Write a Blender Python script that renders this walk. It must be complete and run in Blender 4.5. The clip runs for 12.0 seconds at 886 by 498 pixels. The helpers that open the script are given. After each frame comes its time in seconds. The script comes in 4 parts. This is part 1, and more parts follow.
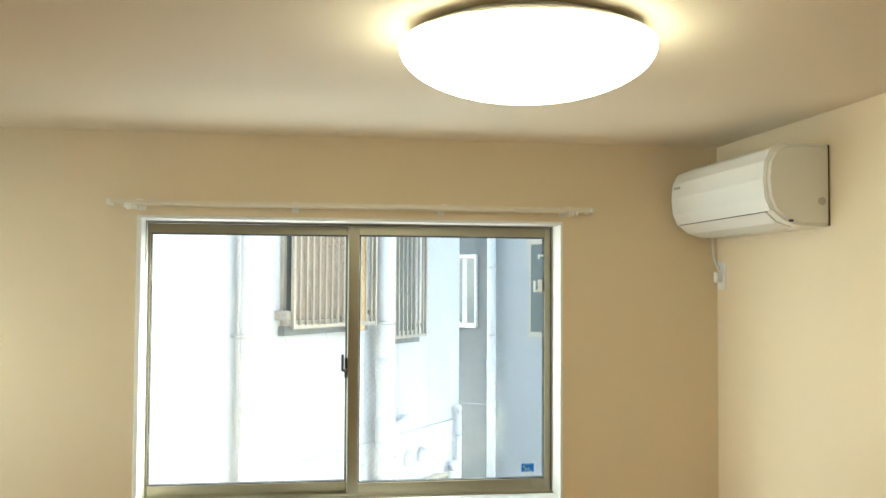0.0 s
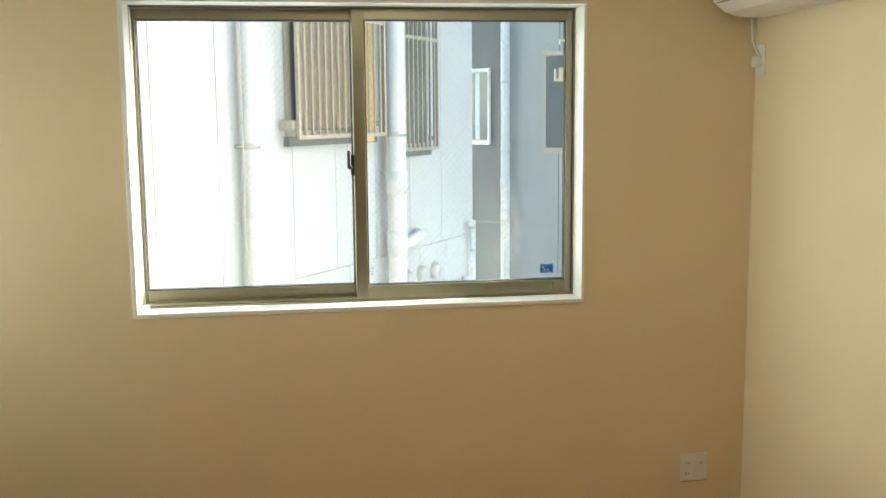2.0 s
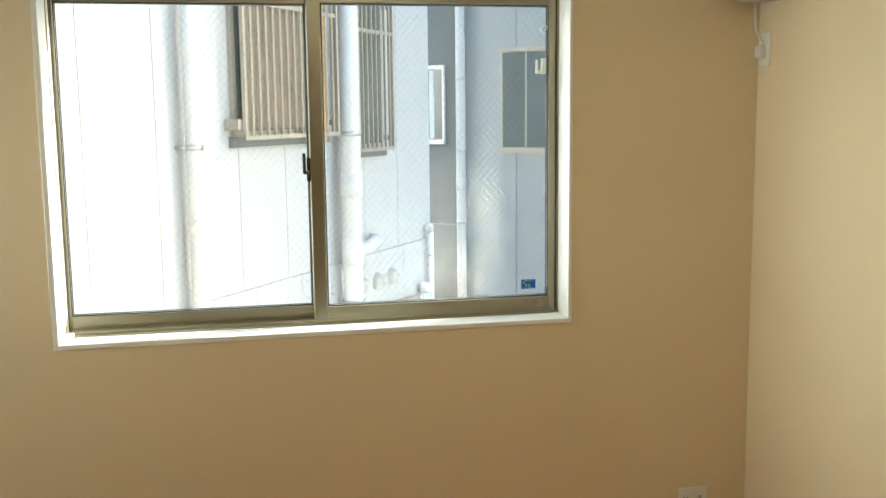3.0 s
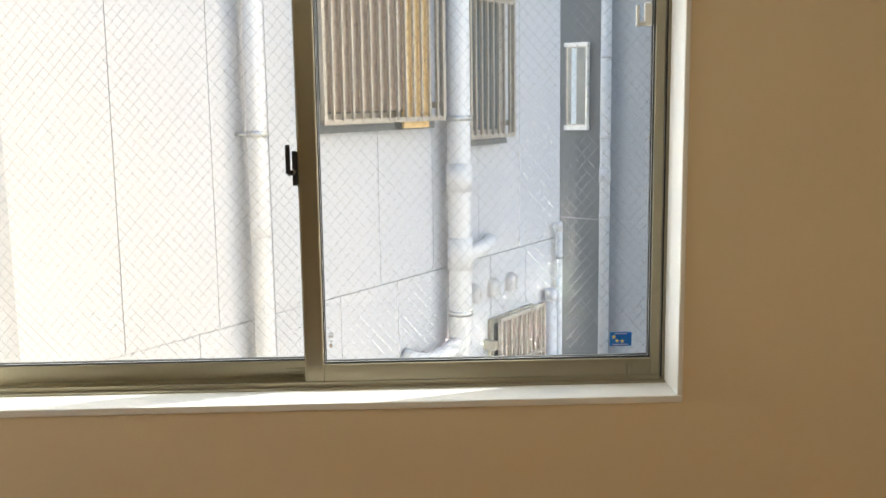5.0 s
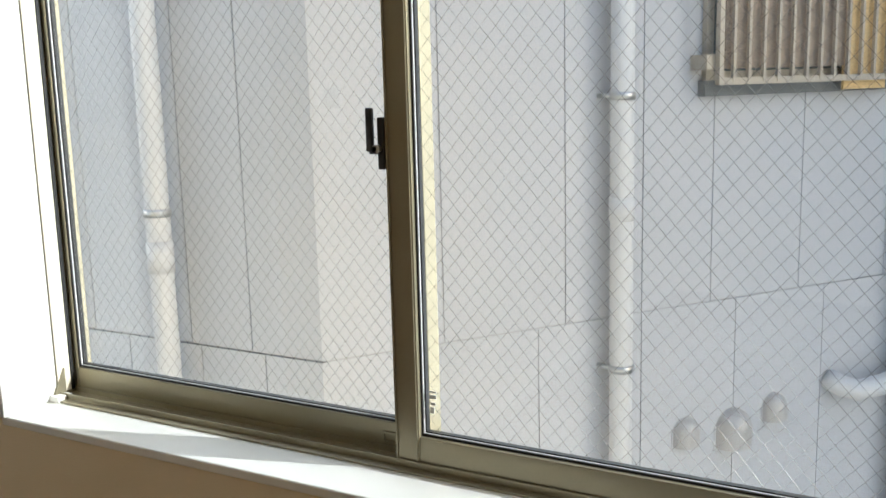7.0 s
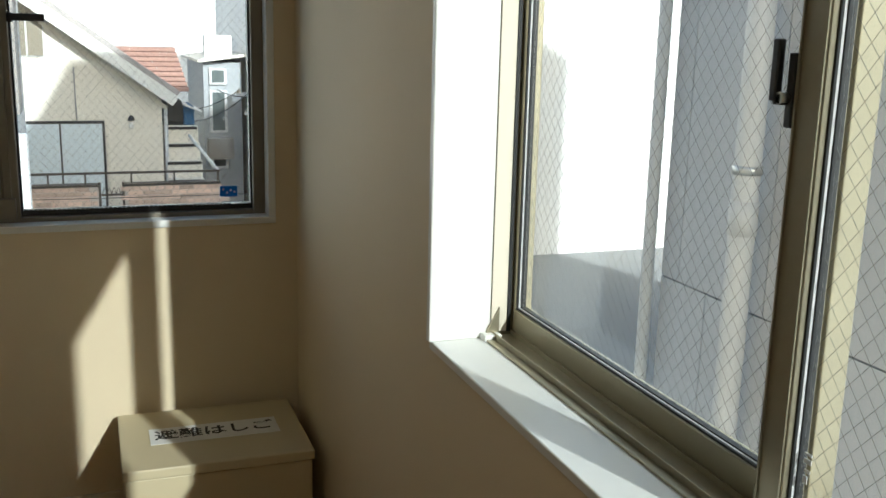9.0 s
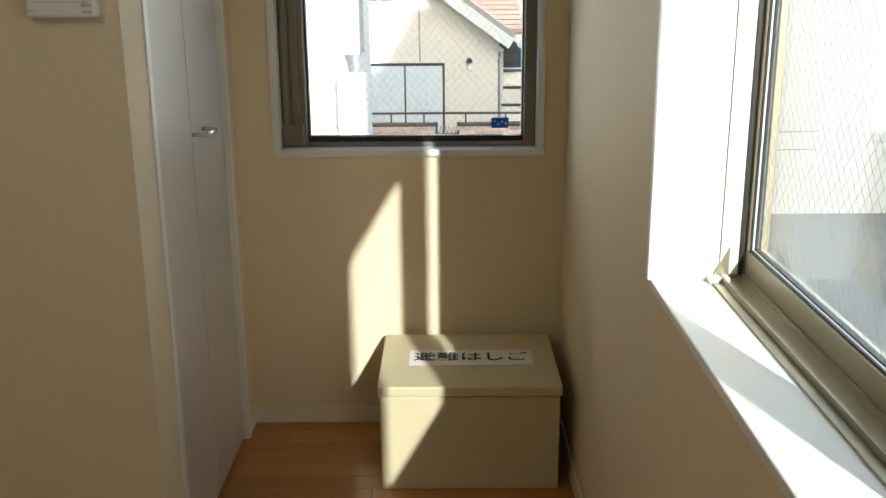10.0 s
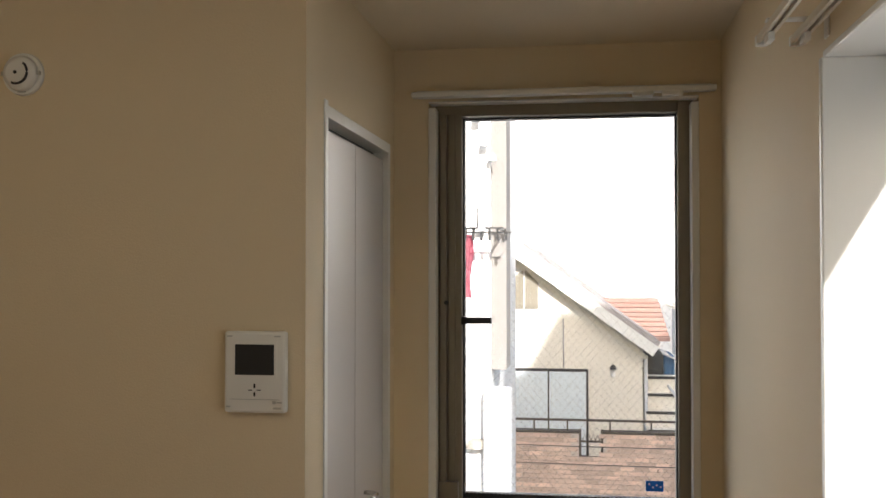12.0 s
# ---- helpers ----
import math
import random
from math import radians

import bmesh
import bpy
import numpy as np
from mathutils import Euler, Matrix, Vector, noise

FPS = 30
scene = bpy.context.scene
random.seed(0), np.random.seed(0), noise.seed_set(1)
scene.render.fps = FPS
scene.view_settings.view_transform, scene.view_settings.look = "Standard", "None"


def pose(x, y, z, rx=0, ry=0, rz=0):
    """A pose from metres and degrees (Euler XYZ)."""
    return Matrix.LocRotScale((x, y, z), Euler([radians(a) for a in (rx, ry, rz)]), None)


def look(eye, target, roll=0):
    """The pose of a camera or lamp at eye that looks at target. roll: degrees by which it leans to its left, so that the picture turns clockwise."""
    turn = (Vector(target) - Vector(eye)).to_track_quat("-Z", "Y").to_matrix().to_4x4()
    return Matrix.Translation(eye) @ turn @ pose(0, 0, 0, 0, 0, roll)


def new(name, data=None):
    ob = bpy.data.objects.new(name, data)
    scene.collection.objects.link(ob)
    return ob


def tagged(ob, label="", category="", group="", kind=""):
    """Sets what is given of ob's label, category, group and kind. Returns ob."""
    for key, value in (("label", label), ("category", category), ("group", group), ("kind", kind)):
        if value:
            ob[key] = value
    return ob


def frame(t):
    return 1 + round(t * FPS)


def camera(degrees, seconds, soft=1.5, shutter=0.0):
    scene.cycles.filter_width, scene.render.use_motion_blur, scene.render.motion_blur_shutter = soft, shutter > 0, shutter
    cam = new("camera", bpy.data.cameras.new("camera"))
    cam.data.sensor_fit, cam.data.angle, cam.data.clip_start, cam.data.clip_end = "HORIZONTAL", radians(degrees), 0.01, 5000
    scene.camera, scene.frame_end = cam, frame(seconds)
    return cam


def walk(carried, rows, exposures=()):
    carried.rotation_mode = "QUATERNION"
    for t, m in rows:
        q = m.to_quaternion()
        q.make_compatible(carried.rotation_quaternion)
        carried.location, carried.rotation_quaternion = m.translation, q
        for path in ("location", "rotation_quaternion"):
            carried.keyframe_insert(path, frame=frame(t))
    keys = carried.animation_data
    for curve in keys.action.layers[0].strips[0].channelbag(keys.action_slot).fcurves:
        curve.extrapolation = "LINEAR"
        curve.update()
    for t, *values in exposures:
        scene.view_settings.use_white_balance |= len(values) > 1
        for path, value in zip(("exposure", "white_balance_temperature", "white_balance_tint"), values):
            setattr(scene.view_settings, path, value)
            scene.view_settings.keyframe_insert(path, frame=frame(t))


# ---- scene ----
cam = camera(49.0, 12.0, soft=1.5)
PATH = [
    (0, (0.594, -3.993, 1.814), (0.908, -2.02, 1.895), 0.3),
    (0.5, (0.6, -3.992, 1.772), (0.914, -2.018, 1.835), -0.2),
    (1, (0.611, -3.957, 1.723), (0.915, -1.984, 1.602), -0.5),
    (1.5, (0.643, -3.888, 1.688), (0.919, -1.92, 1.456), -0.3),
    (2, (0.635, -3.711, 1.668), (0.921, -1.75, 1.396), -0.5),
    (2.5, (0.607, -3.492, 1.69), (0.967, -1.545, 1.411), -0.9),
    (2.7, (0.614, -3.397, 1.679), (1.006, -1.455, 1.404), -0.7),
    (4.3, (0.855, -2.535, 1.64), (1.138, -0.575, 1.361), 0.4),
    (4.5, (0.932, -2.431, 1.638), (1.159, -0.465, 1.349), 0.1),
    (5, (1.121, -2.202, 1.631), (1.178, -0.226, 1.331), -0.8),
    (5.5, (1.27, -1.92, 1.614), (1.149, 0.052, 1.302), -0.5),
    (6, (1.433, -1.637, 1.586), (1.079, 0.303, 1.256), -0.1),
    (6.5, (1.605, -1.384, 1.582), (0.922, 0.464, 1.237), -1.0),
    (6.7, (1.637, -1.3, 1.582), (0.84, 0.501, 1.235), -1.3),
    (8.3, (1.802, -0.782, 1.559), (0.178, 0.319, 1.172), 0.3),
    (8.5, (1.786, -0.737, 1.548), (0.085, 0.238, 1.152), 0.8),
    (9, (1.738, -0.613, 1.532), (-0.097, 0.055, 1.098), 1.4),
    (9.5, (1.713, -0.469, 1.516), (-0.201, -0.147, 1.034), 1.4),
    (10, (1.718, -0.379, 1.484), (-0.206, -0.387, 0.937), -0.4),
    (10.5, (1.741, -0.388, 1.474), (-0.15, -0.566, 0.847), -1.1),
    (11, (1.783, -0.392, 1.542), (-0.141, -0.629, 1.052), -1.0),
    (11.5, (1.804, -0.374, 1.659), (-0.17, -0.651, 1.502), -0.8),
    (12, (1.791, -0.418, 1.713), (-0.187, -0.711, 1.756), -0.0),
]
walk(cam, [(t, look(eye, target, roll)) for t, eye, target, roll in PATH],
     exposures=[(0, 2.75, 6000, -1), (0.5, 2.55, 6000, -1), (1.5, 2.37, 6300, -1), (2.5, 2.38, 6300, 0), (4.5, 2.30, 6400, 9), (5.0, 2.0, 6450, 11), (5.5, 1.85, 6300, 13), (6.0, 1.6, 6250, 14), (6.5, 1.48, 6100, 12),
                (8.5, 0.62, 5900, 3), (9.5, 0.76, 5900, 3), (10.5, 1.84, 6300, 8), (11.0, 1.5, 6400, 9), (11.5, 0.92, 6500, 14), (12.0, 1.1, 6500, 15)])

# ---- light ----
SUN_TO = Vector((0.48, 0.1402, 0.2367)).normalized()
world = bpy.data.worlds.new("world")
scene.world = world
world.use_nodes = True
wn = world.node_tree.nodes
sky = wn.new("ShaderNodeTexSky")
sky.sky_type = "NISHITA"
sky.sun_disc = False
sky.sun_elevation = math.asin(SUN_TO.z)
sky.sun_rotation = math.atan2(SUN_TO.x, SUN_TO.y)
sky.air_density, sky.dust_density = 1.0, 3.0
world.node_tree.links.new(sky.outputs[0], wn["Background"].inputs[0])
wn["Background"].inputs[1].default_value = 0.15

sun = new("sun", bpy.data.lights.new("sun", "SUN"))
sun.data.energy, sun.data.angle, sun.data.color = 5.0, radians(0.7), (1.0, 0.97, 0.93)
sun.matrix_world = look(SUN_TO * 30, (0, 0, 0))


def sky_lamp(name, eye, target, w, h, watts, spread=180):
    lm = new(name, bpy.data.lights.new(name, "AREA"))
    lm.data.shape, lm.data.size, lm.data.size_y, lm.data.energy, lm.data.color = "RECTANGLE", w, h, watts, (0.93, 0.97, 1.0)
    lm.data.spread = radians(spread)
    lm.matrix_world = look(eye, target)


# the sky's light, in the outer plane of the two window openings
sky_lamp("sky_light_end_window", (-1.53, -0.45, 1.56), (0, -0.45, 1.56), 0.6, 1.2, 0.4, 50)
sky_lamp("sky_light_side_window", (0.87, 0.24, 1.5), (0.87, -1, 1.45), 1.6, 1.05, 2.5)


# ---- materials ----
def mat(name, color, rough=0.6, metal=0.0, vary=0.08, scale=6.0, bump=0.0, bump_scale=80.0, fine=0.0, fine_scale=60.0,
        stretch=(1, 1, 1), random_tint=0.0, spec=0.5):
    m = bpy.data.materials.new(name)
    m.use_nodes = True
    n, l = m.node_tree.nodes, m.node_tree.links
    b = n["Principled BSDF"]
    b.inputs["Roughness"].default_value, b.inputs["Metallic"].default_value = rough, metal
    b.inputs["Specular IOR Level"].default_value = spec
    tc = n.new("ShaderNodeTexCoord")
    mp = n.new("ShaderNodeMapping")
    mp.inputs["Scale"].default_value = stretch
    l.new(tc.outputs["Object"], mp.inputs[0])
    big = n.new("ShaderNodeTexNoise")
    big.inputs["Scale"].default_value, big.inputs["Detail"].default_value = scale, 4
    l.new(mp.outputs[0], big.inputs["Vector"])
    small = n.new("ShaderNodeTexNoise")
    small.inputs["Scale"].default_value, small.inputs["Detail"].default_value = fine_scale, 3
    l.new(mp.outputs[0], small.inputs["Vector"])
    val = n.new("ShaderNodeMapRange")
    val.inputs["To Min"].default_value, val.inputs["To Max"].default_value = 1 - vary, 1 + vary
    l.new(big.outputs["Fac"], val.inputs["Value"])
    val2 = n.new("ShaderNodeMapRange")
    val2.inputs["To Min"].default_value, val2.inputs["To Max"].default_value = 1 - fine, 1 + fine
    l.new(small.outputs["Fac"], val2.inputs["Value"])
    mul = n.new("ShaderNodeMath")
    mul.operation = "MULTIPLY"
    l.new(val.outputs[0], mul.inputs[0])
    l.new(val2.outputs[0], mul.inputs[1])
    last = mul.outputs[0]
    if random_tint:
        oi = n.new("ShaderNodeObjectInfo")
        rr = n.new("ShaderNodeMapRange")
        rr.inputs["To Min"].default_value, rr.inputs["To Max"].default_value = 1 - random_tint, 1 + random_tint
        l.new(oi.outputs["Random"], rr.inputs["Value"])
        mu = n.new("ShaderNodeMath")
        mu.operation = "MULTIPLY"
        l.new(last, mu.inputs[0])
        l.new(rr.outputs[0], mu.inputs[1])
        last = mu.outputs[0]
    mix = n.new("ShaderNodeVectorMath")
    mix.operation = "SCALE"
    mix.inputs[0].default_value = color
    l.new(last, mix.inputs["Scale"])
    l.new(mix.outputs[0], b.inputs["Base Color"])
    rv = n.new("ShaderNodeMapRange")
    rv.inputs["To Min"].default_value, rv.inputs["To Max"].default_value = max(0.02, rough - 0.08), min(1, rough + 0.08)
    l.new(big.outputs["Fac"], rv.inputs["Value"])
    l.new(rv.outputs[0], b.inputs["Roughness"])
    if bump:
        bn = n.new("ShaderNodeTexNoise")
        bn.inputs["Scale"].default_value, bn.inputs["Detail"].default_value = bump_scale, 4
        l.new(mp.outputs[0], bn.inputs["Vector"])
        bp = n.new("ShaderNodeBump")
        bp.inputs["Strength"].default_value, bp.inputs["Distance"].default_value = bump, 0.002
        l.new(bn.outputs["Fac"], bp.inputs["Height"])
        l.new(bp.outputs[0], b.inputs["Normal"])
    return m


def backlit(m, share=0.45):
    """Lets light through a thin printed film from behind."""
    n, l = m.node_tree.nodes, m.node_tree.links
    b = n["Principled BSDF"]
    tr, mx = n.new("ShaderNodeBsdfTranslucent"), n.new("ShaderNodeMixShader")
    mx.inputs[0].default_value = share
    l.new(b.inputs["Base Color"].links[0].from_socket, tr.inputs[0])
    l.new(b.outputs[0], mx.inputs[1])
    l.new(tr.outputs[0], mx.inputs[2])
    l.new(mx.outputs[0], n["Material Output"].inputs[0])
    return m


def glass_mat(name, tint=(0.96, 0.98, 0.97)):
    m = bpy.data.materials.new(name)
    m.use_nodes = True
    n, l = m.node_tree.nodes, m.node_tree.links
    n.remove(n["Principled BSDF"])
    tr, gl, mx, fr = (n.new("ShaderNodeBsdfTransparent"), n.new("ShaderNodeBsdfGlossy"), n.new("ShaderNodeMixShader"), n.new("ShaderNodeLayerWeight"))
    tr.inputs[0].default_value = (*tint, 1)
    gl.inputs["Roughness"].default_value = 0.01
    fr.inputs["Blend"].default_value = 0.5
    pw = n.new("ShaderNodeMath")
    pw.operation, pw.inputs[1].default_value = "POWER", 5.0
    ad = n.new("ShaderNodeMath")
    ad.operation, ad.inputs[1].default_value, ad.inputs[2].default_value = "MULTIPLY_ADD", 0.96, 0.04
    l.new(fr.outputs["Facing"], pw.inputs[0])
    l.new(pw.outputs[0], ad.inputs[0])
    l.new(ad.outputs[0], mx.inputs[0])
    l.new(tr.outputs[0], mx.inputs[1])
    l.new(gl.outputs[0], mx.inputs[2])
    l.new(mx.outputs[0], n["Material Output"].inputs[0])
    return m


def glow_mat(name, color, power):
    m = bpy.data.materials.new(name)
    m.use_nodes = True
    b = m.node_tree.nodes["Principled BSDF"]
    b.inputs["Base Color"].default_value = (0.9, 0.9, 0.88, 1)
    b.inputs["Emission Color"].default_value = (*color, 1)
    b.inputs["Emission Strength"].default_value = power
    return m


WALLPAPER = mat("wallpaper", (0.765, 0.642, 0.445), 0.75, vary=0.03, scale=1.5, bump=0.35, bump_scale=260, fine=0.02, fine_scale=300)
CEILING = mat("ceiling_paper", (0.785, 0.69, 0.53), 0.8, vary=0.03, scale=1.5, bump=0.3, bump_scale=260)
WHITE = mat("white_trim", (0.80, 0.79, 0.75), 0.4, vary=0.03, scale=4)
CREAM = mat("cream_trim", (0.76, 0.69, 0.56), 0.45, vary=0.03, scale=4)
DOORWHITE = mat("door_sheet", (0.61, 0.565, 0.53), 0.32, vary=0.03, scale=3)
PLASTIC = mat("white_plastic", (0.80, 0.79, 0.74), 0.35, vary=0.02)
ALU = mat("champagne_aluminium", (0.33, 0.295, 0.205), 0.35, 0.55, vary=0.06, scale=10, stretch=(1, 1, 1), fine=0.04, fine_scale=200)
BRONZE = mat("bronze_aluminium", (0.24, 0.215, 0.17), 0.4, 0.5, vary=0.08, scale=8)
BLACK = mat("black_rubber", (0.015, 0.015, 0.015), 0.5)
DARK = mat("dark_plastic", (0.03, 0.03, 0.032), 0.35)
CHROME = mat("chrome", (0.75, 0.74, 0.72), 0.18, 1.0, vary=0.03)
WIRE = mat("glass_wire", (0.40, 0.395, 0.38), 0.22, 1.0, vary=0.03)
FLOORWOOD = mat("floor_wood", (0.46, 0.205, 0.060), 0.24, vary=0.18, scale=3, fine=0.12, fine_scale=30, stretch=(8, 1, 8), random_tint=0.14)
JOINT = mat("floor_joint", (0.10, 0.045, 0.02), 0.6)
BEIGEBOX = mat("beige_painted_steel", (0.62, 0.53, 0.34), 0.45, vary=0.04, scale=5)
PAPER = mat("paper", (0.8, 0.79, 0.76), 0.7, vary=0.03)
INK = mat("black_ink", (0.02, 0.02, 0.02), 0.6)
BLUE = backlit(mat("blue_sticker", (0.02, 0.21, 0.52), 0.5))
YELLOW = mat("yellow_print", (0.7, 0.65, 0.15), 0.5)
SIDING = mat("grey_siding", (0.50, 0.505, 0.52), 0.85, vary=0.08, scale=1.2, bump=0.5, bump_scale=50, fine=0.05, fine_scale=90)
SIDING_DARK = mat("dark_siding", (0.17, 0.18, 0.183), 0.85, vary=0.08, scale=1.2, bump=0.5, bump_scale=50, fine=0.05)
SEAM = mat("siding_seam", (0.40, 0.40, 0.405), 0.9)
# SIDING darkened, with shade put into the grey
SHADE_SIDING = mat("shade_siding", (0.33, 0.345, 0.36), 0.85, vary=0.08, scale=1.2, bump=0.5, bump_scale=50, fine=0.05, fine_scale=90)
PIPE = mat("grey_pipe", (0.60, 0.60, 0.60), 0.5, vary=0.05, scale=3)
STEEL = mat("steel", (0.55, 0.55, 0.53), 0.35, 0.9, vary=0.1)
HOODGREY = mat("hood_grey", (0.46, 0.445, 0.43), 0.5, 0.25, vary=0.12, scale=12)
RAILDARK = mat("dark_brown_rail", (0.075, 0.06, 0.05), 0.5, vary=0.15)
GRILLE = mat("grille_aluminium", (0.42, 0.38, 0.32), 0.5, 0.4, vary=0.08)
BLIND = mat("reed_blind", (0.60, 0.42, 0.20), 0.8, vary=0.2, scale=5, fine=0.5, fine_scale=45, stretch=(1, 1, 4), bump=0.6, bump_scale=90)
BLIND_DARK = mat("brown_blind", (0.30, 0.235, 0.18), 0.8, vary=0.3, scale=6, fine=0.75, fine_scale=40, stretch=(1, 1, 4), bump=0.6, bump_scale=90)
PANE_DARK = mat("dark_pane", (0.12, 0.14, 0.14), 0.12, vary=0.2, scale=2)
GLASS = glass_mat("clear_glass")
LAMPGLOW = glow_mat("lamp_diffuser", (1.0, 0.92, 0.70), 1.9)
STUCCO = mat("cream_stucco", (0.78, 0.73, 0.64), 0.9, vary=0.06, scale=0.8, bump=0.4, bump_scale=30, fine=0.06, fine_scale=20)
STUCCO_WHITE = mat("white_stucco", (0.80, 0.79, 0.77), 0.9, vary=0.04, scale=0.8, fine=0.04, fine_scale=20)
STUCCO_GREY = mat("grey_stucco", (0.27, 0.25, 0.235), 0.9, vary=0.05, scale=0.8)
# tile red dulled so that the colour holds the glare over the roof
ROOF = mat("roof_tile", (0.32, 0.19, 0.155), 0.8, vary=0.15, scale=3, random_tint=0.1)
ROOF_GREY = mat("grey_roof", (0.35, 0.32, 0.31), 0.8, vary=0.15, scale=3)
CURTAIN = mat("net_curtain", (0.66, 0.72, 0.75), 0.8, vary=0.12, scale=3, stretch=(1, 8, 1))
BRICK = mat("wall_brick", (0.74, 0.55, 0.44), 0.85, vary=0.1, scale=5, fine=0.15, fine_scale=40, random_tint=0.25)
MORTAR = mat("mortar", (0.62, 0.54, 0.47), 0.9)
ASPHALT = mat("concrete_paving", (0.24, 0.24, 0.235), 0.9, vary=0.15, scale=2, fine=0.2, fine_scale=60)
# red paled towards pink to carry the outdoor glare
REDCLOTH = mat("red_cloth", (0.50, 0.17, 0.22), 0.9)
BLUECLOTH = mat("blue_tarp", (0.05, 0.14, 0.28), 0.7, vary=0.2)


# ---- mesh helpers ----
def add_box(bm, lo, hi, bevel=0.0):
    c = [(a + b) / 2 for a, b in zip(lo, hi)]
    s = [abs(b - a) for a, b in zip(lo, hi)]
    r = bmesh.ops.create_cube(bm, size=1.0, matrix=Matrix.LocRotScale(c, None, s))
    if bevel:
        e = list({e for v in r["verts"] for e in v.link_edges})
        bmesh.ops.bevel(bm, geom=e, offset=bevel, segments=2, affect="EDGES", profile=0.5)
    return bm


def boxes(*items, bevel=0.0):
    bm = bmesh.new()
    for lo, hi in items:
        add_box(bm, lo, hi, bevel)
    return bm


def add_tube(bm, pts, r, seg=12, cap=True):
    """A round tube through the points."""
    pts = [Vector(p) for p in pts]
    rings = []
    for i, p in enumerate(pts):
        d = (pts[min(i + 1, len(pts) - 1)] - pts[max(i - 1, 0)]).normalized()
        q = d.to_track_quat("Z", "Y")
        rr = r[i] if isinstance(r, (list, tuple)) else r
        rings.append([bm.verts.new(p + q @ Vector((rr * math.cos(a), rr * math.sin(a), 0))) for a in [2 * math.pi * k / seg for k in range(seg)]])
    for a, b in zip(rings, rings[1:]):
        for k in range(seg):
            f = bm.faces.new((a[k], a[(k + 1) % seg], b[(k + 1) % seg], b[k]))
            f.smooth = True
    if cap:
        bm.faces.new(rings[0][::-1])
        bm.faces.new(rings[-1])
    return bm


def tube(pts, r, seg=12):
    return add_tube(bmesh.new(), pts, r, seg)


def prism(outline, axis, lo, hi):
    """An outline (pairs) drawn out along an axis from lo to hi. The pairs are the two other axes, in order."""
    bm = bmesh.new()
    def at(p, v):
        c = list(p)
        c.insert("xyz".index(axis), v)
        return bm.verts.new(c)
    a, b = [at(p, lo) for p in outline], [at(p, hi) for p in outline]
    bm.faces.new(a)
    bm.faces.new(b[::-1])
    for i in range(len(outline)):
        j = (i + 1) % len(outline)
        bm.faces.new((a[j], a[i], b[i], b[j]))
    bmesh.ops.recalc_face_normals(bm, faces=bm.faces)
    return bm


def dome(c, rx, rz, seg=40, rings=10, flip=-1):
    """A shallow round cap, with its rim at c."""
    bm = bmesh.new()
    prof = [(math.cos(a), math.sin(a)) for a in [math.pi / 2 * i / rings for i in range(rings + 1)]]
    loops = []
    for u, v in prof[:-1]:
        loops.append([bm.verts.new((c[0] + rx * u * math.cos(a), c[1] + rx * u * math.sin(a), c[2] + flip * rz * v)) for a in [2 * math.pi * k / seg for k in range(seg)]])
    tip = bm.verts.new((c[0], c[1], c[2] + flip * rz))
    for a, b in zip(loops, loops[1:]):
        for k in range(seg):
            bm.faces.new((a[k], a[(k + 1) % seg], b[(k + 1) % seg], b[k])).smooth = True
    for k in range(seg):
        bm.faces.new((loops[-1][k], loops[-1][(k + 1) % seg], tip)).smooth = True
    bmesh.ops.recalc_face_normals(bm, faces=bm.faces)
    return bm


def part(name, bm, material, parent=None, label=""):
    me = bpy.data.meshes.new(name)
    bm.to_mesh(me)
    bm.free()
    me.materials.append(material)
    ob = new(name, me)
    if parent:
        ob.parent = parent
        ob.matrix_parent_inverse = parent.matrix_basis.inverted()
    return tagged(ob, label)


def thing(name, at, label, category, group="", turn=0.0):
    ob = new(name)
    ob.matrix_basis = pose(*at, 0, 0, turn)
    return tagged(ob, label, category, group)


def setting(name, bm, material, label="", category=""):
    return tagged(part(name, bm, material), label, category, kind="structure")


def local_part(name, bm, material, parent, label=""):
    """A part whose mesh is drawn round its thing's own base."""
    ob = part(name, bm, material, None, label)
    ob.parent = parent
    return ob


# ---- the room ----
WX, EX = -1.342, 2.44          # end wall of the niche, side wall
CX, CY = -0.255, -1.045         # wall with the door phone, closet front
SY, CZ, T = -5.4, 2.435, 0.16  # back wall, ceiling, wall thickness
W1 = (0.0, 1.745, 0.92, 2.10)  # window in the long wall: x, x, z, z
W2 = (-0.929, -0.069, 0.922, 2.262)

floor = setting("floor", boxes(((CX - 0.1, SY - T, -0.2), (EX + T, 0.1, -0.012)), ((WX - T, CY - 0.72, -0.2), (CX - 0.1, 0.1, -0.012))), JOINT, "orange-brown wooden plank floor, polished", "floor")
setting("ceiling", boxes(((CX - 0.1, SY - T, CZ), (EX + T, 0.2, CZ + 0.2)), ((WX - T, CY - 0.72, CZ), (CX - 0.1, 0.2, CZ + 0.2))), CEILING, "cream papered ceiling", "ceiling")
setting("wall_north", boxes(((WX - T, 0, -0.2), (W1[0], 0.2, CZ)), ((W1[1], 0, -0.2), (EX + T, 0.2, CZ)),
                            ((W1[0], 0, -0.2), (W1[1], 0.2, W1[2])), ((W1[0], 0, W1[3]), (W1[1], 0.2, CZ))), WALLPAPER, "wall in cream textured wallpaper round the sliding window", "wall")
setting("wall_east", boxes(((EX, SY, -0.2), (EX + T, 0, CZ))), WALLPAPER, "wall in cream textured wallpaper", "wall")
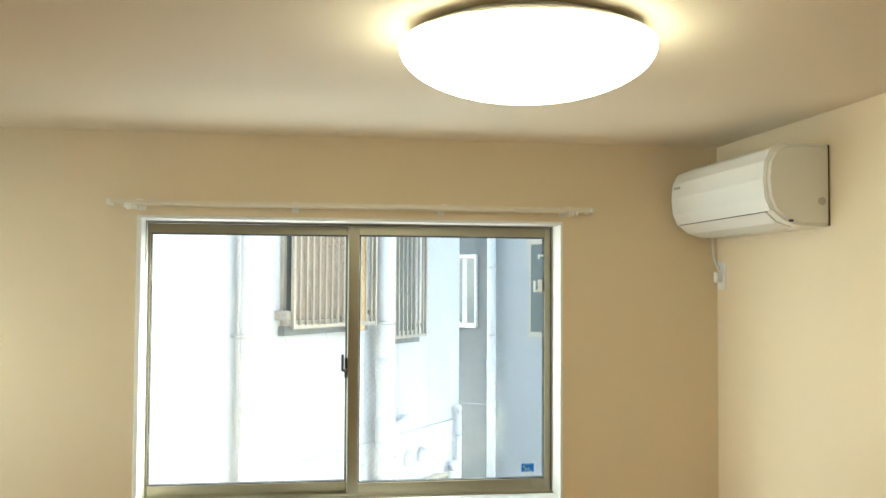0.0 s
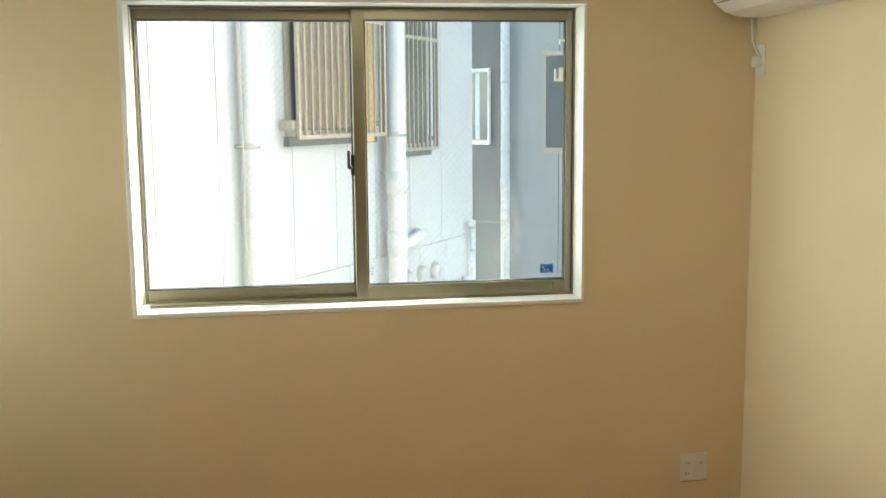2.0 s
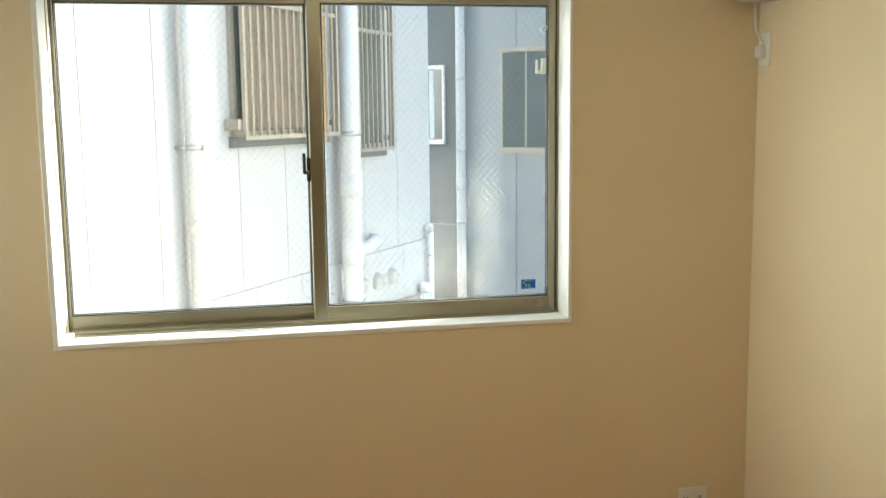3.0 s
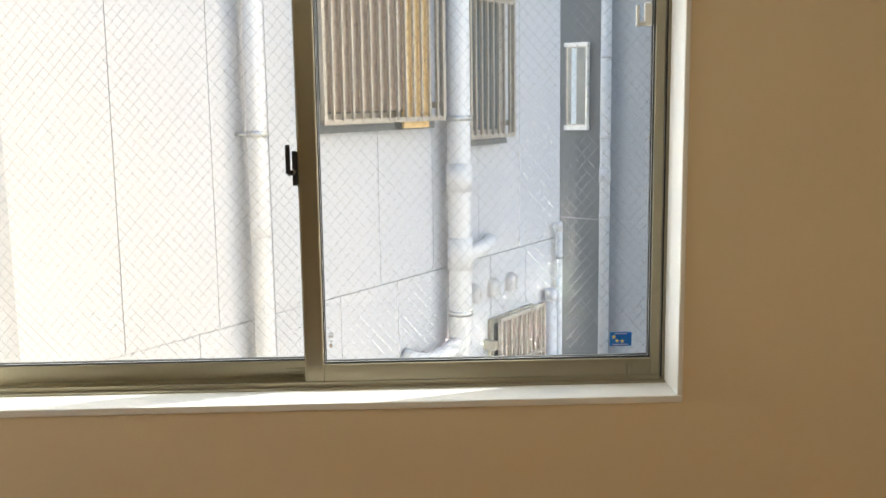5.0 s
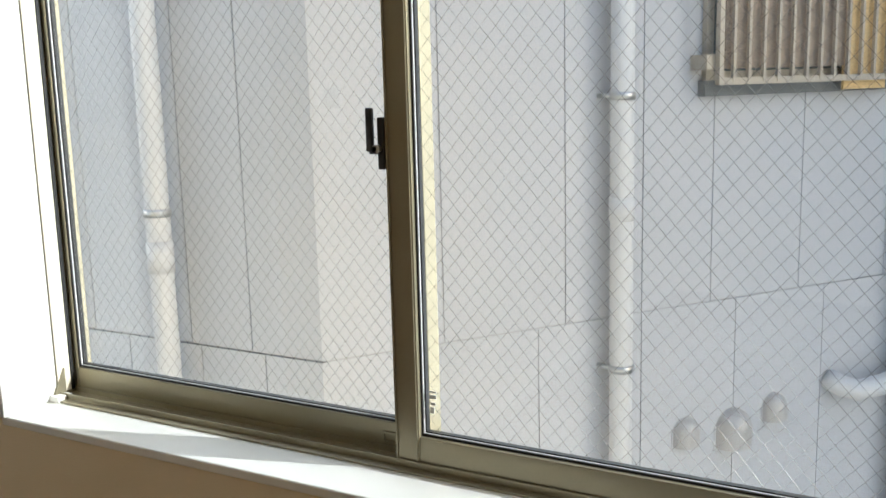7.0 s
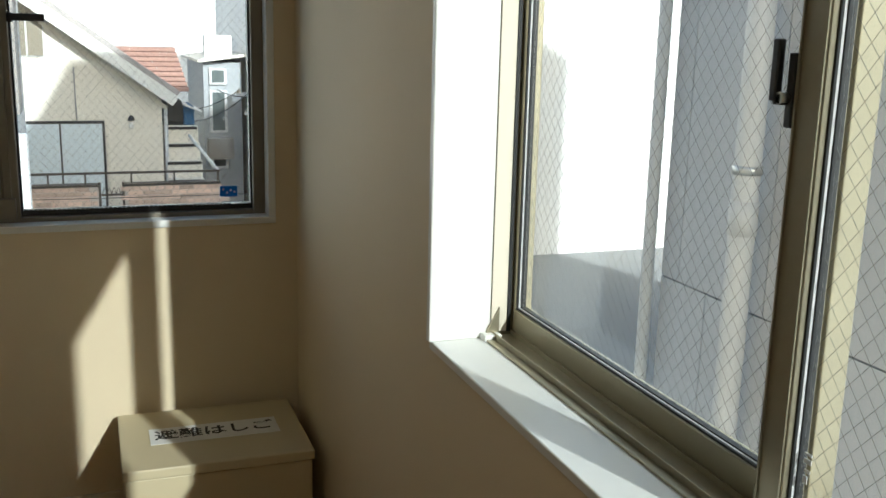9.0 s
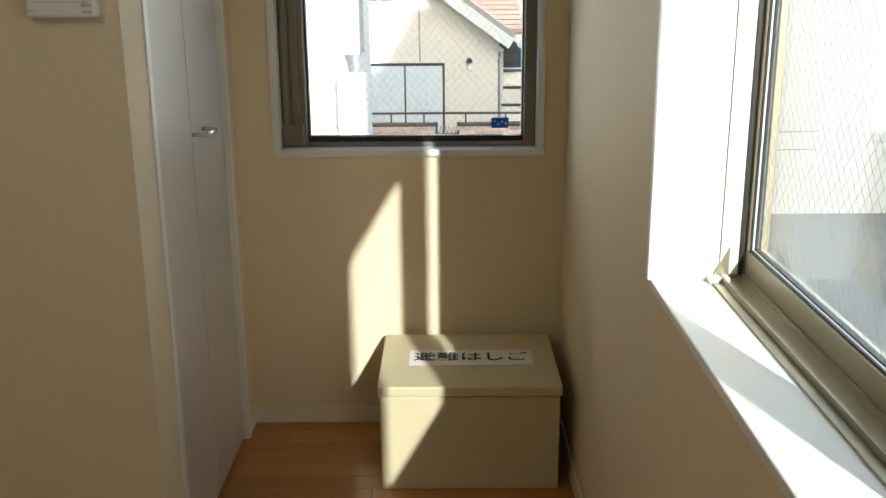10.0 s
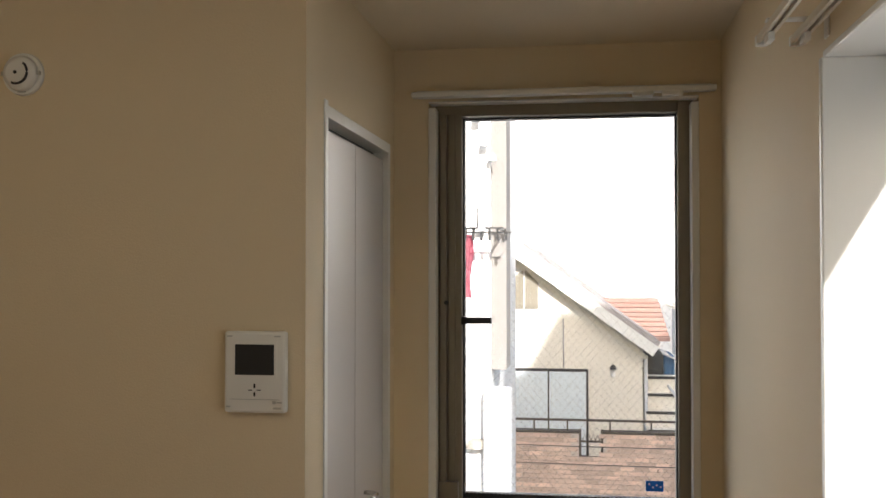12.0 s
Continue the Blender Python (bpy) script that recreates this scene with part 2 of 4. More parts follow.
setting("wall_west", boxes(((WX - T, CY - 0.7, -0.2), (WX, W2[0], CZ)), ((WX - T, W2[1], -0.2), (WX, 0, CZ)),
                           ((WX - T, W2[0], -0.2), (WX, W2[1], W2[2])), ((WX - T, W2[0], W2[3]), (WX, W2[1], CZ))), WALLPAPER, "narrow end wall in cream wallpaper", "wall")
setting("wall_phone", boxes(((CX - 0.1, SY, -0.2), (CX, CY + 0.022, CZ))), WALLPAPER, "wall in cream textured wallpaper with the door phone", "wall")
CL = (-1.235, -0.40, 2.112)  # closet opening: x, x, z
setting("wall_closet", boxes(((CL[1], CY - 0.06, -0.2), (CX - 0.1, CY + 0.022, CZ)), ((WX, CY - 0.06, -0.2), (CL[0], CY, CZ)), ((CL[0], CY - 0.06, CL[2]), (CL[1], CY, CZ))), WALLPAPER, "short wall in cream wallpaper round the closet doors", "wall")
setting("closet_inside", boxes(((WX, CY - 0.72, -0.2), (CX - 0.1, CY - 0.7, CZ))), WALLPAPER, "plain closet back wall", "wall")
setting("wall_south", boxes(((CX - 0.1, SY - T, -0.2), (EX + T, SY, CZ))), WALLPAPER, "plain wall in cream wallpaper", "wall")

# ---- window_1: sliding window in the long wall ----
def bar_frame(x0, x1, z0, z1, y0, y1, left, right, bottom, top, bevel=0.002):
    return boxes(((x0, y0, z0), (x0 + left, y1, z1)), ((x1 - right, y0, z0), (x1, y1, z1)),
                 ((x0 + left, y0, z0), (x1 - right, y1, z0 + bottom)), ((x0 + left, y0, z1 - top), (x1 - right, y1, z1)), bevel=bevel)


def wire_net(u0, u1, v0, v1, step_u, step_v, r, put):
    """Crossed slanting wires inside a pane; put(u, v) gives the place."""
    bm = bmesh.new()
    slope = step_v / step_u
    def line(u, v, du):
        pts = []
        for k in ((u0 - u) / du, (u1 - u) / du):
            pts.append((u + k * du, v + k * abs(du) * slope))
        (a, b), (c, d) = pts
        if a > c:
            a, b, c, d = c, d, a, b
        for lim, keep_low in ((v0, True), (v1, False)):
            for _ in range(2):
                if (b < lim) == keep_low and b != lim and d != b:
                    k = (lim - b) / (d - b)
                    if 0 < k < 1:
                        a, b = a + k * (c - a), lim
                if (d < lim) == keep_low and d != lim and d != b:
                    k = (lim - b) / (d - b)
                    if 0 < k < 1:
                        c, d = a + k * (c - a), lim
        if min(b, d) < v0 - 1e-4 or max(b, d) > v1 + 1e-4 or c - a < 0.004:
            return
        add_tube(bm, [put(a, b), put(c, d)], r, 6, cap=False)
    n = int((v1 - v0 + (u1 - u0) * slope) / step_v) + 2
    for i in range(n):
        line(u0, v0 + i * step_v - (u1 - u0) * slope, 1.0)
        line(u1, v0 + i * step_v - (u1 - u0) * slope, -1.0)
    return bm


def pane(name, lo, hi, parent):
    ob = part(name, boxes((lo, hi)), GLASS, parent)
    return ob


win = tagged(new("window_1"), "champagne aluminium sliding window with wired glass", "window", kind="structure")
x0, x1, z0, z1 = W1
part("sill_board", boxes(((x0, -0.005, z0), (x1, 0.118, z0 + 0.018)), bevel=0.003), WHITE, win, "white sill board")
part("head_board", boxes(((x0, -0.005, z1 - 0.014), (x1, 0.118, z1)), bevel=0.003), WHITE, win)
part("side_board", boxes(((x0, -0.012, z0 + 0.018), (x0 + 0.018, 0.118, z1 - 0.014)), bevel=0.003), WHITE, win)
part("side_board", boxes(((x1 - 0.013, -0.005, z0 + 0.018), (x1, 0.118, z1 - 0.014)), bevel=0.003), WHITE, win)
fr = part("outer_frame", bar_frame(x0 + 0.002, x1 - 0.004, z0 + 0.004, z1 - 0.004, 0.118, 0.203, 0.018, 0.015, 0.020, 0.016), ALU, win, "champagne aluminium outer frame")
part("bottom_track", boxes(((x0 + 0.026, 0.1175, z0 + 0.024), (x1 - 0.026, 0.1195, z0 + 0.034)), ((x0 + 0.026, 0.1585, z0 + 0.024), (x1 - 0.026, 0.1615, z0 + 0.034))), ALU, fr, "raised running rails")
part("track_lip", boxes(((x0 + 0.045, 0.100, z0 + 0.0182), (x1 - 0.014, 0.1165, z0 + 0.0225)), bevel=0.001), ALU, fr)
part("corner_block", boxes(((x0 + 0.0125, 0.096, z0 + 0.0182), (x0 + 0.045, 0.132, z0 + 0.031)), bevel=0.002), PLASTIC, fr, "pale plastic corner block")
part("corner_wedge", prism([(0.106, z0 + 0.031), (0.1335, z0 + 0.031), (0.1335, z0 + 0.082)], "x", x0 + 0.0205, x0 + 0.026), ALU, fr)
# cream strip on the left jamb only: sunlight on the aluminium, put into colour
part("sunlit_jamb_strip", boxes(((x0 + 0.0202, 0.1185, z0 + 0.031), (x0 + 0.0216, 0.1505, z1 - 0.022))), CREAM, fr, "pale strip standing in for sunlight on the jamb")
part("jamb_seal", boxes(((x0 + 0.0203, 0.152, z0 + 0.03), (x0 + 0.023, 0.159, z1 - 0.022))), BLACK, fr, "black draught strip")
part("jamb_seal", boxes(((x1 - 0.0225, 0.1185, z0 + 0.03), (x1 - 0.0192, 0.1215, z1 - 0.022))), BLACK, fr)
part("head_seal", boxes(((x0 + 0.022, 0.1182, z1 - 0.0222), (x1 - 0.02, 0.1215, z1 - 0.0203))), BLACK, fr)
GZ0, GZ1 = z0 + 0.0245, z1 - 0.0225
MID = 0.868
def glazing(lo_x, hi_x, lo_z, hi_z, y, sash_ob):
    """Double black gasket with a pale bead between, round a pane."""
    part("gasket", bar_frame(lo_x, hi_x, lo_z, hi_z, y - 0.012, y - 0.0085, 0.0035, 0.0035, 0.004, 0.004, 0), BLACK, sash_ob)
    part("bead", bar_frame(lo_x, hi_x, lo_z, hi_z, y - 0.0085, y - 0.0045, 0.0035, 0.0035, 0.004, 0.004, 0), PIPE, sash_ob, "pale grey glazing bead")
    part("gasket", bar_frame(lo_x, hi_x, lo_z, hi_z, y - 0.0045, y + 0.006, 0.006, 0.006, 0.006, 0.006, 0), BLACK, sash_ob)
# inner sash
RX0, RX1 = MID - 0.023, x1 - 0.023
sash = part("inner_sash", bar_frame(RX0, RX1, GZ0, GZ1, 0.122, 0.155, 0.047, 0.024, 0.052, 0.039), ALU, win, "inner sliding sash of champagne aluminium")
pane("pane", (RX0 + 0.045, 0.1395, GZ0 + 0.050), (RX1 - 0.022, 0.1445, GZ1 - 0.037), sash)
glazing(RX0 + 0.0468, RX1 - 0.0238, GZ0 + 0.0518, GZ1 - 0.0388, 0.142, sash)
part("wire_net", wire_net(RX0 + 0.05, RX1 - 0.03, GZ0 + 0.058, GZ1 - 0.045, 0.026, 0.03, 0.0003, lambda u, v: (u, 0.142, v)), WIRE, sash, "diamond wire net inside the glass")
part("stile_edge", boxes(((RX0 + 0.003, 0.1195, GZ0), (RX0 + 0.006, 0.1222, GZ1)), ((RX0 + 0.041, 0.1195, GZ0), (RX0 + 0.044, 0.1222, GZ1))), ALU, sash, "raised ribs along the meeting stile")
lock = part("crescent_lock", boxes(((MID - 0.036, 0.120, 1.437), (MID - 0.0235, 0.142, 1.520)), bevel=0.002), DARK, sash, "black crescent lock")
part("lock_lever", boxes(((MID - 0.050, 0.108, 1.466), (MID - 0.039, 0.118, 1.535)), ((MID - 0.046, 0.110, 1.462), (MID - 0.030, 0.1205, 1.476)), bevel=0.002), DARK, lock)
part("lock_pivot", tube([(MID - 0.0345, 0.110, 1.470), (MID - 0.0345, 0.1205, 1.470)], 0.007, 12), STEEL, lock, "steel pivot")
part("finger_pull", boxes(((1.640, 0.1175, 0.955), (1.648, 0.1222, 0.985)), ((1.640, 0.1175, 0.981), (1.658, 0.1222, 0.985)), ((1.650, 0.1185, 0.957), (1.658, 0.1222, 0.981)), bevel=0.001), ALU, sash, "small sliding latch")
part("catch", boxes(((1.672, 0.130, 1.80), (1.690, 0.139, 1.855)), ((1.652, 0.130, 1.80), (1.660, 0.139, 1.85)), ((1.655, 0.131, 1.80), (1.69, 0.138, 1.812)), bevel=0.003), PLASTIC, sash, "white plastic catch")
part("catch", boxes(((1.672, 0.130, 1.955), (1.696, 0.139, 1.965)), ((1.672, 0.130, 1.945), (1.680, 0.139, 1.955)), bevel=0.003), PLASTIC, sash, "white plastic catch")
part("sticker", boxes(((1.600, 0.1380, 1.024), (1.654, 0.1393, 1.059))), BLUE, sash, "small blue label with yellow stars")
for sx, sz in ((1.610, 1.047), (1.618, 1.037), (1.631, 1.036)):
    part("star", prism([(sx + q * math.sin(k * math.pi / 5), sz + q * math.cos(k * math.pi / 5)) for k, q in zip(range(10), (0.0058, 0.0027) * 5)], "y", 0.1372, 0.1379), YELLOW, sash, "yellow star")
part("sticker_text", boxes(((1.612, 0.1372, 1.0545), (1.642, 0.1379, 1.0558)), ((1.606, 0.1372, 1.0275), (1.646, 0.1379, 1.0284))), PAPER, sash)
part("maker_mark", boxes(((0.904, 0.1382, 1.060), (0.916, 0.1394, 1.066)), ((0.904, 0.1382, 1.070), (0.916, 0.1394, 1.073)), ((0.905, 0.1382, 1.035), (0.912, 0.1394, 1.045)), ((0.906, 0.1382, 1.049), (0.915, 0.1394, 1.053))), PIPE, sash, "small grey printed mark on the glass")
part("interlock", boxes(((MID - 0.012, 0.1581, GZ0 + 0.002), (MID + 0.006, 0.1622, GZ1 - 0.002))), BLACK, sash, "black draught seal")
# outer sash
LX0, LX1 = x0 + 0.0232, MID + 0.022
sash2 = part("outer_sash", bar_frame(LX0, LX1, GZ0, GZ1, 0.163, 0.200, 0.009, 0.046, 0.052, 0.039), ALU, win, "outer sliding sash of champagne aluminium")
pane("pane", (LX0 + 0.007, 0.1765, GZ0 + 0.050), (LX1 - 0.044, 0.1815, GZ1 - 0.037), sash2)
glazing(LX0 + 0.0088, LX1 - 0.0458, GZ0 + 0.0518, GZ1 - 0.0388, 0.179, sash2)
part("wire_net", wire_net(LX0 + 0.014, LX1 - 0.05, GZ0 + 0.058, GZ1 - 0.045, 0.026, 0.03, 0.0003, lambda u, v: (u, 0.179, v)), WIRE, sash2, "diamond wire net inside the glass")
part("finger_pull", bar_frame(MID - 0.073, MID - 0.026, GZ0 + 0.014, GZ0 + 0.034, 0.159, 0.1635, 0.003, 0.003, 0.003, 0.003, 0), ALU, sash2, "recessed finger pull")

# ---- window_2: narrow casement in the end wall ----
win2 = tagged(new("window_2"), "dark bronze casement window with wired glass", "window", kind="structure")
ya, yb, za, zb = W2
D2 = WX - 0.055
def liner(lo_y, lo_z, hi_y, hi_z):
    return boxes(((D2, lo_y, lo_z), (WX + 0.010, hi_y, hi_z)), bevel=0.003)
part("sill_board", liner(ya, za, yb, za + 0.022), WHITE, win2, "white sill board")
part("head_board", liner(ya, zb - 0.006, yb, zb), WHITE, win2)
part("side_board", liner(ya, za + 0.022, ya + 0.024, zb - 0.02), WHITE, win2)
part("side_board", liner(yb - 0.024, za + 0.022, yb, zb - 0.02), WHITE, win2)
fa, fb, fc, fd = ya + 0.012, yb - 0.012, za + 0.012, zb - 0.004
of = part("outer_frame", boxes(((D2 - 0.09, fa, fc), (D2, fa + 0.090, fd)), ((D2 - 0.09, fb - 0.049, fc), (D2, fb, fd)), ((D2 - 0.09, fa + 0.090, fc), (D2, fb - 0.049, fc + 0.024)),
                               ((D2 - 0.09, fa + 0.090, fd - 0.039), (D2 + 0.012, fb - 0.049, fd)), bevel=0.003), BRONZE, win2, "dark bronze aluminium frame")
part("screen_box", boxes(((D2 - 0.03, fa + 0.020, fc + 0.026), (D2 + 0.018, fa + 0.040, fd - 0.03)), ((D2 - 0.03, fa + 0.046, fc + 0.026), (D2 + 0.010, fa + 0.070, fd - 0.03)), bevel=0.003), BRONZE, of, "roll screen housing")
part("screen_foot", boxes(((D2 - 0.02, fa + 0.014, fc + 0.020), (D2 + 0.024, fa + 0.080, fc + 0.085)), bevel=0.003), BRONZE, of)
part("key_hole", tube([(D2 - 0.001, fa + 0.040, 1.605), (D2 + 0.021, fa + 0.040, 1.605)], 0.007, 10), DARK, of)
gy0, gy1, gz0, gz1 = fa + 0.094, fb - 0.053, fc + 0.034, fd - 0.042
cs = part("casement_sash", boxes(((D2 - 0.06, gy0 - 0.0035, gz0 - 0.01), (D2 - 0.025, gy0 + 0.002, gz1 + 0.002)), ((D2 - 0.06, gy1 - 0.002, gz0 - 0.01), (D2 - 0.025, gy1 + 0.0035, gz1 + 0.002)),
                                 ((D2 - 0.06, gy0 + 0.002, gz0 - 0.01), (D2 - 0.025, gy1 - 0.002, gz0 + 0.006)), ((D2 - 0.06, gy0 + 0.002, gz1 - 0.003), (D2 - 0.025, gy1 - 0.002, gz1 + 0.002))), BLACK, win2, "black casement sash")
part("pane", boxes(((D2 - 0.047, gy0, gz0), (D2 - 0.042, gy1, gz1))), GLASS, cs)
part("wire_net", wire_net(gy0 + 0.004, gy1 - 0.004, gz0 + 0.006, gz1 - 0.004, 0.026, 0.03, 0.0003, lambda u, v: (D2 - 0.0445, u, v)), WIRE, cs, "diamond wire net inside the glass")
part("lower_gasket", boxes(*[((D2 - 0.030, gy0 + 0.006 + 0.0135 * i, gz0 + 0.005), (D2 - 0.022, gy0 + 0.015 + 0.0135 * i, gz0 + 0.010)) for i in range(46)]), BLACK, cs, "notched black lower gasket")
part("lever_handle", boxes(((D2 - 0.028, gy0 - 0.004, 1.532), (D2 + 0.03, gy0 + 0.012, 1.56)), ((D2 + 0.012, gy0 - 0.004, 1.537), (D2 + 0.030, gy0 + 0.098, 1.558)), bevel=0.004), DARK, cs, "black lever handle")
part("sticker", boxes(((D2 - 0.0415, -0.232, 0.996), (D2 - 0.0400, -0.176, 1.030))), BLUE, cs, "small blue label")
part("sticker_print", boxes(*[((D2 - 0.0399, -0.224 + 0.012 * i, 1.006 + dz), (D2 - 0.0390, -0.218 + 0.012 * i, 1.012 + dz)) for i, dz in enumerate((0.01, 0.0, 0.007, 0.002))]), PAPER, cs)

# ---- closet ----
door = tagged(new("door_1"), "closed white folding closet doors in a slim frame", "door", kind="structure")
c0, c1, cz = CL
part("trim", boxes(((c1 - 0.028, CY - 0.06, 0), (c1, CY + 0.026, cz)), bevel=0.002), WHITE, door)
part("trim", boxes(((c0, CY - 0.06, 0), (c0 + 0.028, CY + 0.010, cz)), bevel=0.002), WHITE, door)
part("trim", boxes(((c0 + 0.028, CY - 0.06, cz - 0.03), (c1 - 0.028, CY + 0.010, cz)), bevel=0.002), WHITE, door)
half = -0.838
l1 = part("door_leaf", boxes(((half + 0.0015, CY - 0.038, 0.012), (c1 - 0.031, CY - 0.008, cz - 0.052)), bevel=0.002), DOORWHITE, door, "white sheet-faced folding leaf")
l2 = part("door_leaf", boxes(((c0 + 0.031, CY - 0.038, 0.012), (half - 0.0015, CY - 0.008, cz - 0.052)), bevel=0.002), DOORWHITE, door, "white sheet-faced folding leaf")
part("handle", tube([(half - 0.010, CY - 0.008, 1.074), (half - 0.010, CY + 0.020, 1.074), (half - 0.022, CY + 0.030, 1.074), (half - 0.10, CY + 0.032, 1.074), (half - 0.112, CY + 0.022, 1.074), (half - 0.114, CY - 0.008, 1.074)], 0.006, 10), CHROME, l2, "chrome bow handle")
part("top_track", boxes(((c0 + 0.028, CY - 0.05, cz - 0.045), (c1 - 0.028, CY - 0.04, cz - 0.03))), DARK, door)
setting("closet_sill", boxes(((c0 + 0.028, CY - 0.05, -0.012), (c1 - 0.028, CY + 0.0, 0.002))), FLOORWOOD, "narrow wooden strip under the closet doors", "trim")

# ---- baseboards ----
def baseboard(lo, hi):
    setting("baseboard", boxes((lo, hi), bevel=0.002), CREAM, "slim cream baseboard", "baseboard")
BB = 0.06
baseboard((WX, CY + 0.009, 0), (WX + 0.009, -0.009, BB))
baseboard((WX, -0.009, 0), (EX, 0, BB))
baseboard((EX - 0.009, SY, 0), (EX, -0.009, BB))
baseboard((CX, SY, 0), (CX + 0.009, CY + 0.031, BB))
baseboard((c1 + 0.001, CY + 0.022, 0), (CX, CY + 0.031, BB))
baseboard((WX, CY, 0), (c0 - 0.001, CY + 0.009, BB))

# ---- curtain rails ----
def curtain_rail(x_a, x_b, y, z, label):
    """One rail along x: an open channel with end caps and runners."""
    ob = thing("curtain_rail", (x_a, y, z), label, "curtain rail", "double curtain rail")
    n = x_b - x_a
    local_part("channel", boxes(((0, -0.010, 0.004), (n, 0.010, 0.007)), ((0, -0.010, -0.007), (n, -0.0075, 0.004)), ((0, 0.0075, -0.007), (n, 0.010, 0.004)), ((0, -0.0075, -0.007), (n, -0.004, -0.005)), ((0, 0.004, -0.007), (n, 0.0075, -0.005))), CREAM, ob)
    for e in (0, n):
        local_part("end_cap", boxes(((e - 0.010, -0.012, -0.011), (e + 0.006, 0.012, 0.009)), bevel=0.003), PLASTIC, ob)
    for e in (0.06, 0.075, 0.09, n - 0.09, n - 0.075, n - 0.06):
        local_part("runner", boxes(((e - 0.005, -0.006, -0.022), (e + 0.005, 0.006, -0.005)), bevel=0.002), PLASTIC, ob)
    return ob


def rail_bracket(x, z):
    ob = thing("rail_bracket", (x, 0, z), "white metal bracket holding the double curtain rail", "bracket", "rail brackets")
    local_part("arm", boxes(((-0.012, -0.105, 0.0072), (0.012, 0, 0.011)), bevel=0.001), PLASTIC, ob)
    local_part("plate", boxes(((-0.014, -0.004, -0.025), (0.014, 0, 0.011)), bevel=0.001), PLASTIC, ob)
    return ob


r1 = curtain_rail(-0.092, 1.842, -0.092, 2.144, "front white curtain rail above the sliding window")
curtain_rail(-0.092, 1.842, -0.030, 2.142, "back white curtain rail close to the wall")
for bx in (0.02, 0.62, 1.22, 1.74):
    rail_bracket(bx, 2.144)
r2 = thing("curtain_rail", (WX + 0.05, -0.976, 2.283), "white curtain rail with a flat front above the narrow window", "curtain rail")
local_part("rail_cover", boxes(((-0.018, 0, -0.016), (0.018, 0.955, 0.002)), bevel=0.004), WHITE, r2)
local_part("back_rail", boxes(((-0.046, 0.01, -0.012), (-0.024, 0.945, 0.012)), bevel=0.003), PLASTIC, r2)
for e in (0.70, 0.79):
    local_part("runner_stop", boxes(((-0.014, e, -0.028), (0.016, e + 0.065, -0.012)), bevel=0.003), PLASTIC, r2)
for e in (0.06, 0.89):
    local_part("wall_bracket", boxes(((-0.05, e, -0.01), (-0.018, e + 0.02, 0.010))), PLASTIC, r2)

# ---- ceiling lamp ----
LX, LY = 1.155, -1.74
lamp = thing("ceiling_lamp", (LX, LY, CZ), "round white ceiling lamp with a glowing domed shade, switched on", "lamp")
local_part("base", tube([(0, 0, -0.019), (0, 0, 0)], 0.24, 48), WHITE, lamp)
local_part("rim", tube([(0, 0, -0.034), (0, 0, -0.028), (0, 0, -0.018)], [0.298, 0.296, 0.275], 64), WHITE, lamp, "white plastic rim above the shade")
shade = bmesh.new()
prof = [(0.297, -0.0345), (0.305, -0.037), (0.308, -0.045)] + [(0.308 * math.cos(a), -0.045 - 0.123 * math.sin(a)) for a in [math.pi / 2 * i / 14 for i in range(1, 14)]]
seg = 64
loops = [[shade.verts.new((r * math.cos(2 * math.pi * k / seg), r * math.sin(2 * math.pi * k / seg), z)) for k in range(seg)] for r, z in prof]
for a, b in zip(loops, loops[1:]):
    for k in range(seg):
        shade.faces.new((a[k], b[k], b[(k + 1) % seg], a[(k + 1) % seg])).smooth = True
shade.faces.new(loops[-1]).smooth = True
bmesh.ops.recalc_face_normals(shade, faces=shade.faces)
local_part("shade", shade, LAMPGLOW, lamp, "glowing milky acrylic shade")

# ---- air conditioner ----
ac = thing("air_conditioner", (EX, -0.47, 2.177), "white wall-mounted air conditioner near the ceiling corner", "air conditioner")
A0, A1 = 0.42, -0.425
PROF = [(0, 0.145), (-0.10, 0.145), (-0.165, 0.138), (-0.205, 0.118), (-0.226, 0.08), (-0.232, 0.02), (-0.226, -0.045), (-0.205, -0.09), (-0.165, -0.122), (-0.11, -0.14), (0, -0.143)]
body = prism(PROF, "y", A1, A0)
bmesh.ops.bevel(body, geom=[e for e in body.edges if abs(e.verts[0].co.y - e.verts[1].co.y) < 1e-5 and abs(e.verts[0].co.x) + abs(e.verts[1].co.x) > 0.01], offset=0.012, segments=3, affect="EDGES")
local_part("body", body, PLASTIC, ac)
FP = [(-0.150, 0.149), (-0.209, 0.124), (-0.231, 0.082), (-0.237, 0.02), (-0.231, -0.045), (-0.211, -0.090), (-0.207, -0.088), (-0.226, -0.045), (-0.232, 0.02), (-0.226, 0.08), (-0.205, 0.118), (-0.150, 0.143)]
local_part("front_panel", prism(FP, "y", A1 + 0.018, A0 - 0.018), PLASTIC, ac, "glossy white front panel")
local_part("louver", prism([(-0.208, -0.094), (-0.168, -0.128), (-0.112, -0.146), (-0.110, -0.141), (-0.165, -0.123), (-0.204, -0.091)], "y", A1 + 0.06, A0 - 0.05), WHITE, ac, "closed white louver")
local_part("louver_gap", boxes(((-0.210, A1 + 0.05, -0.0925), (-0.2035, A0 - 0.04, -0.0895))), DARK, ac)
local_part("nameplate", boxes(((-0.2405, A0 - 0.10, 0.058), (-0.2325, A0 - 0.05, 0.066)), bevel=0.001), STEEL, ac)
local_part("side_seam", boxes(((-0.006, A1 - 0.002, -0.14), (-0.002, A1 + 0.002, 0.14))), DARK, ac)
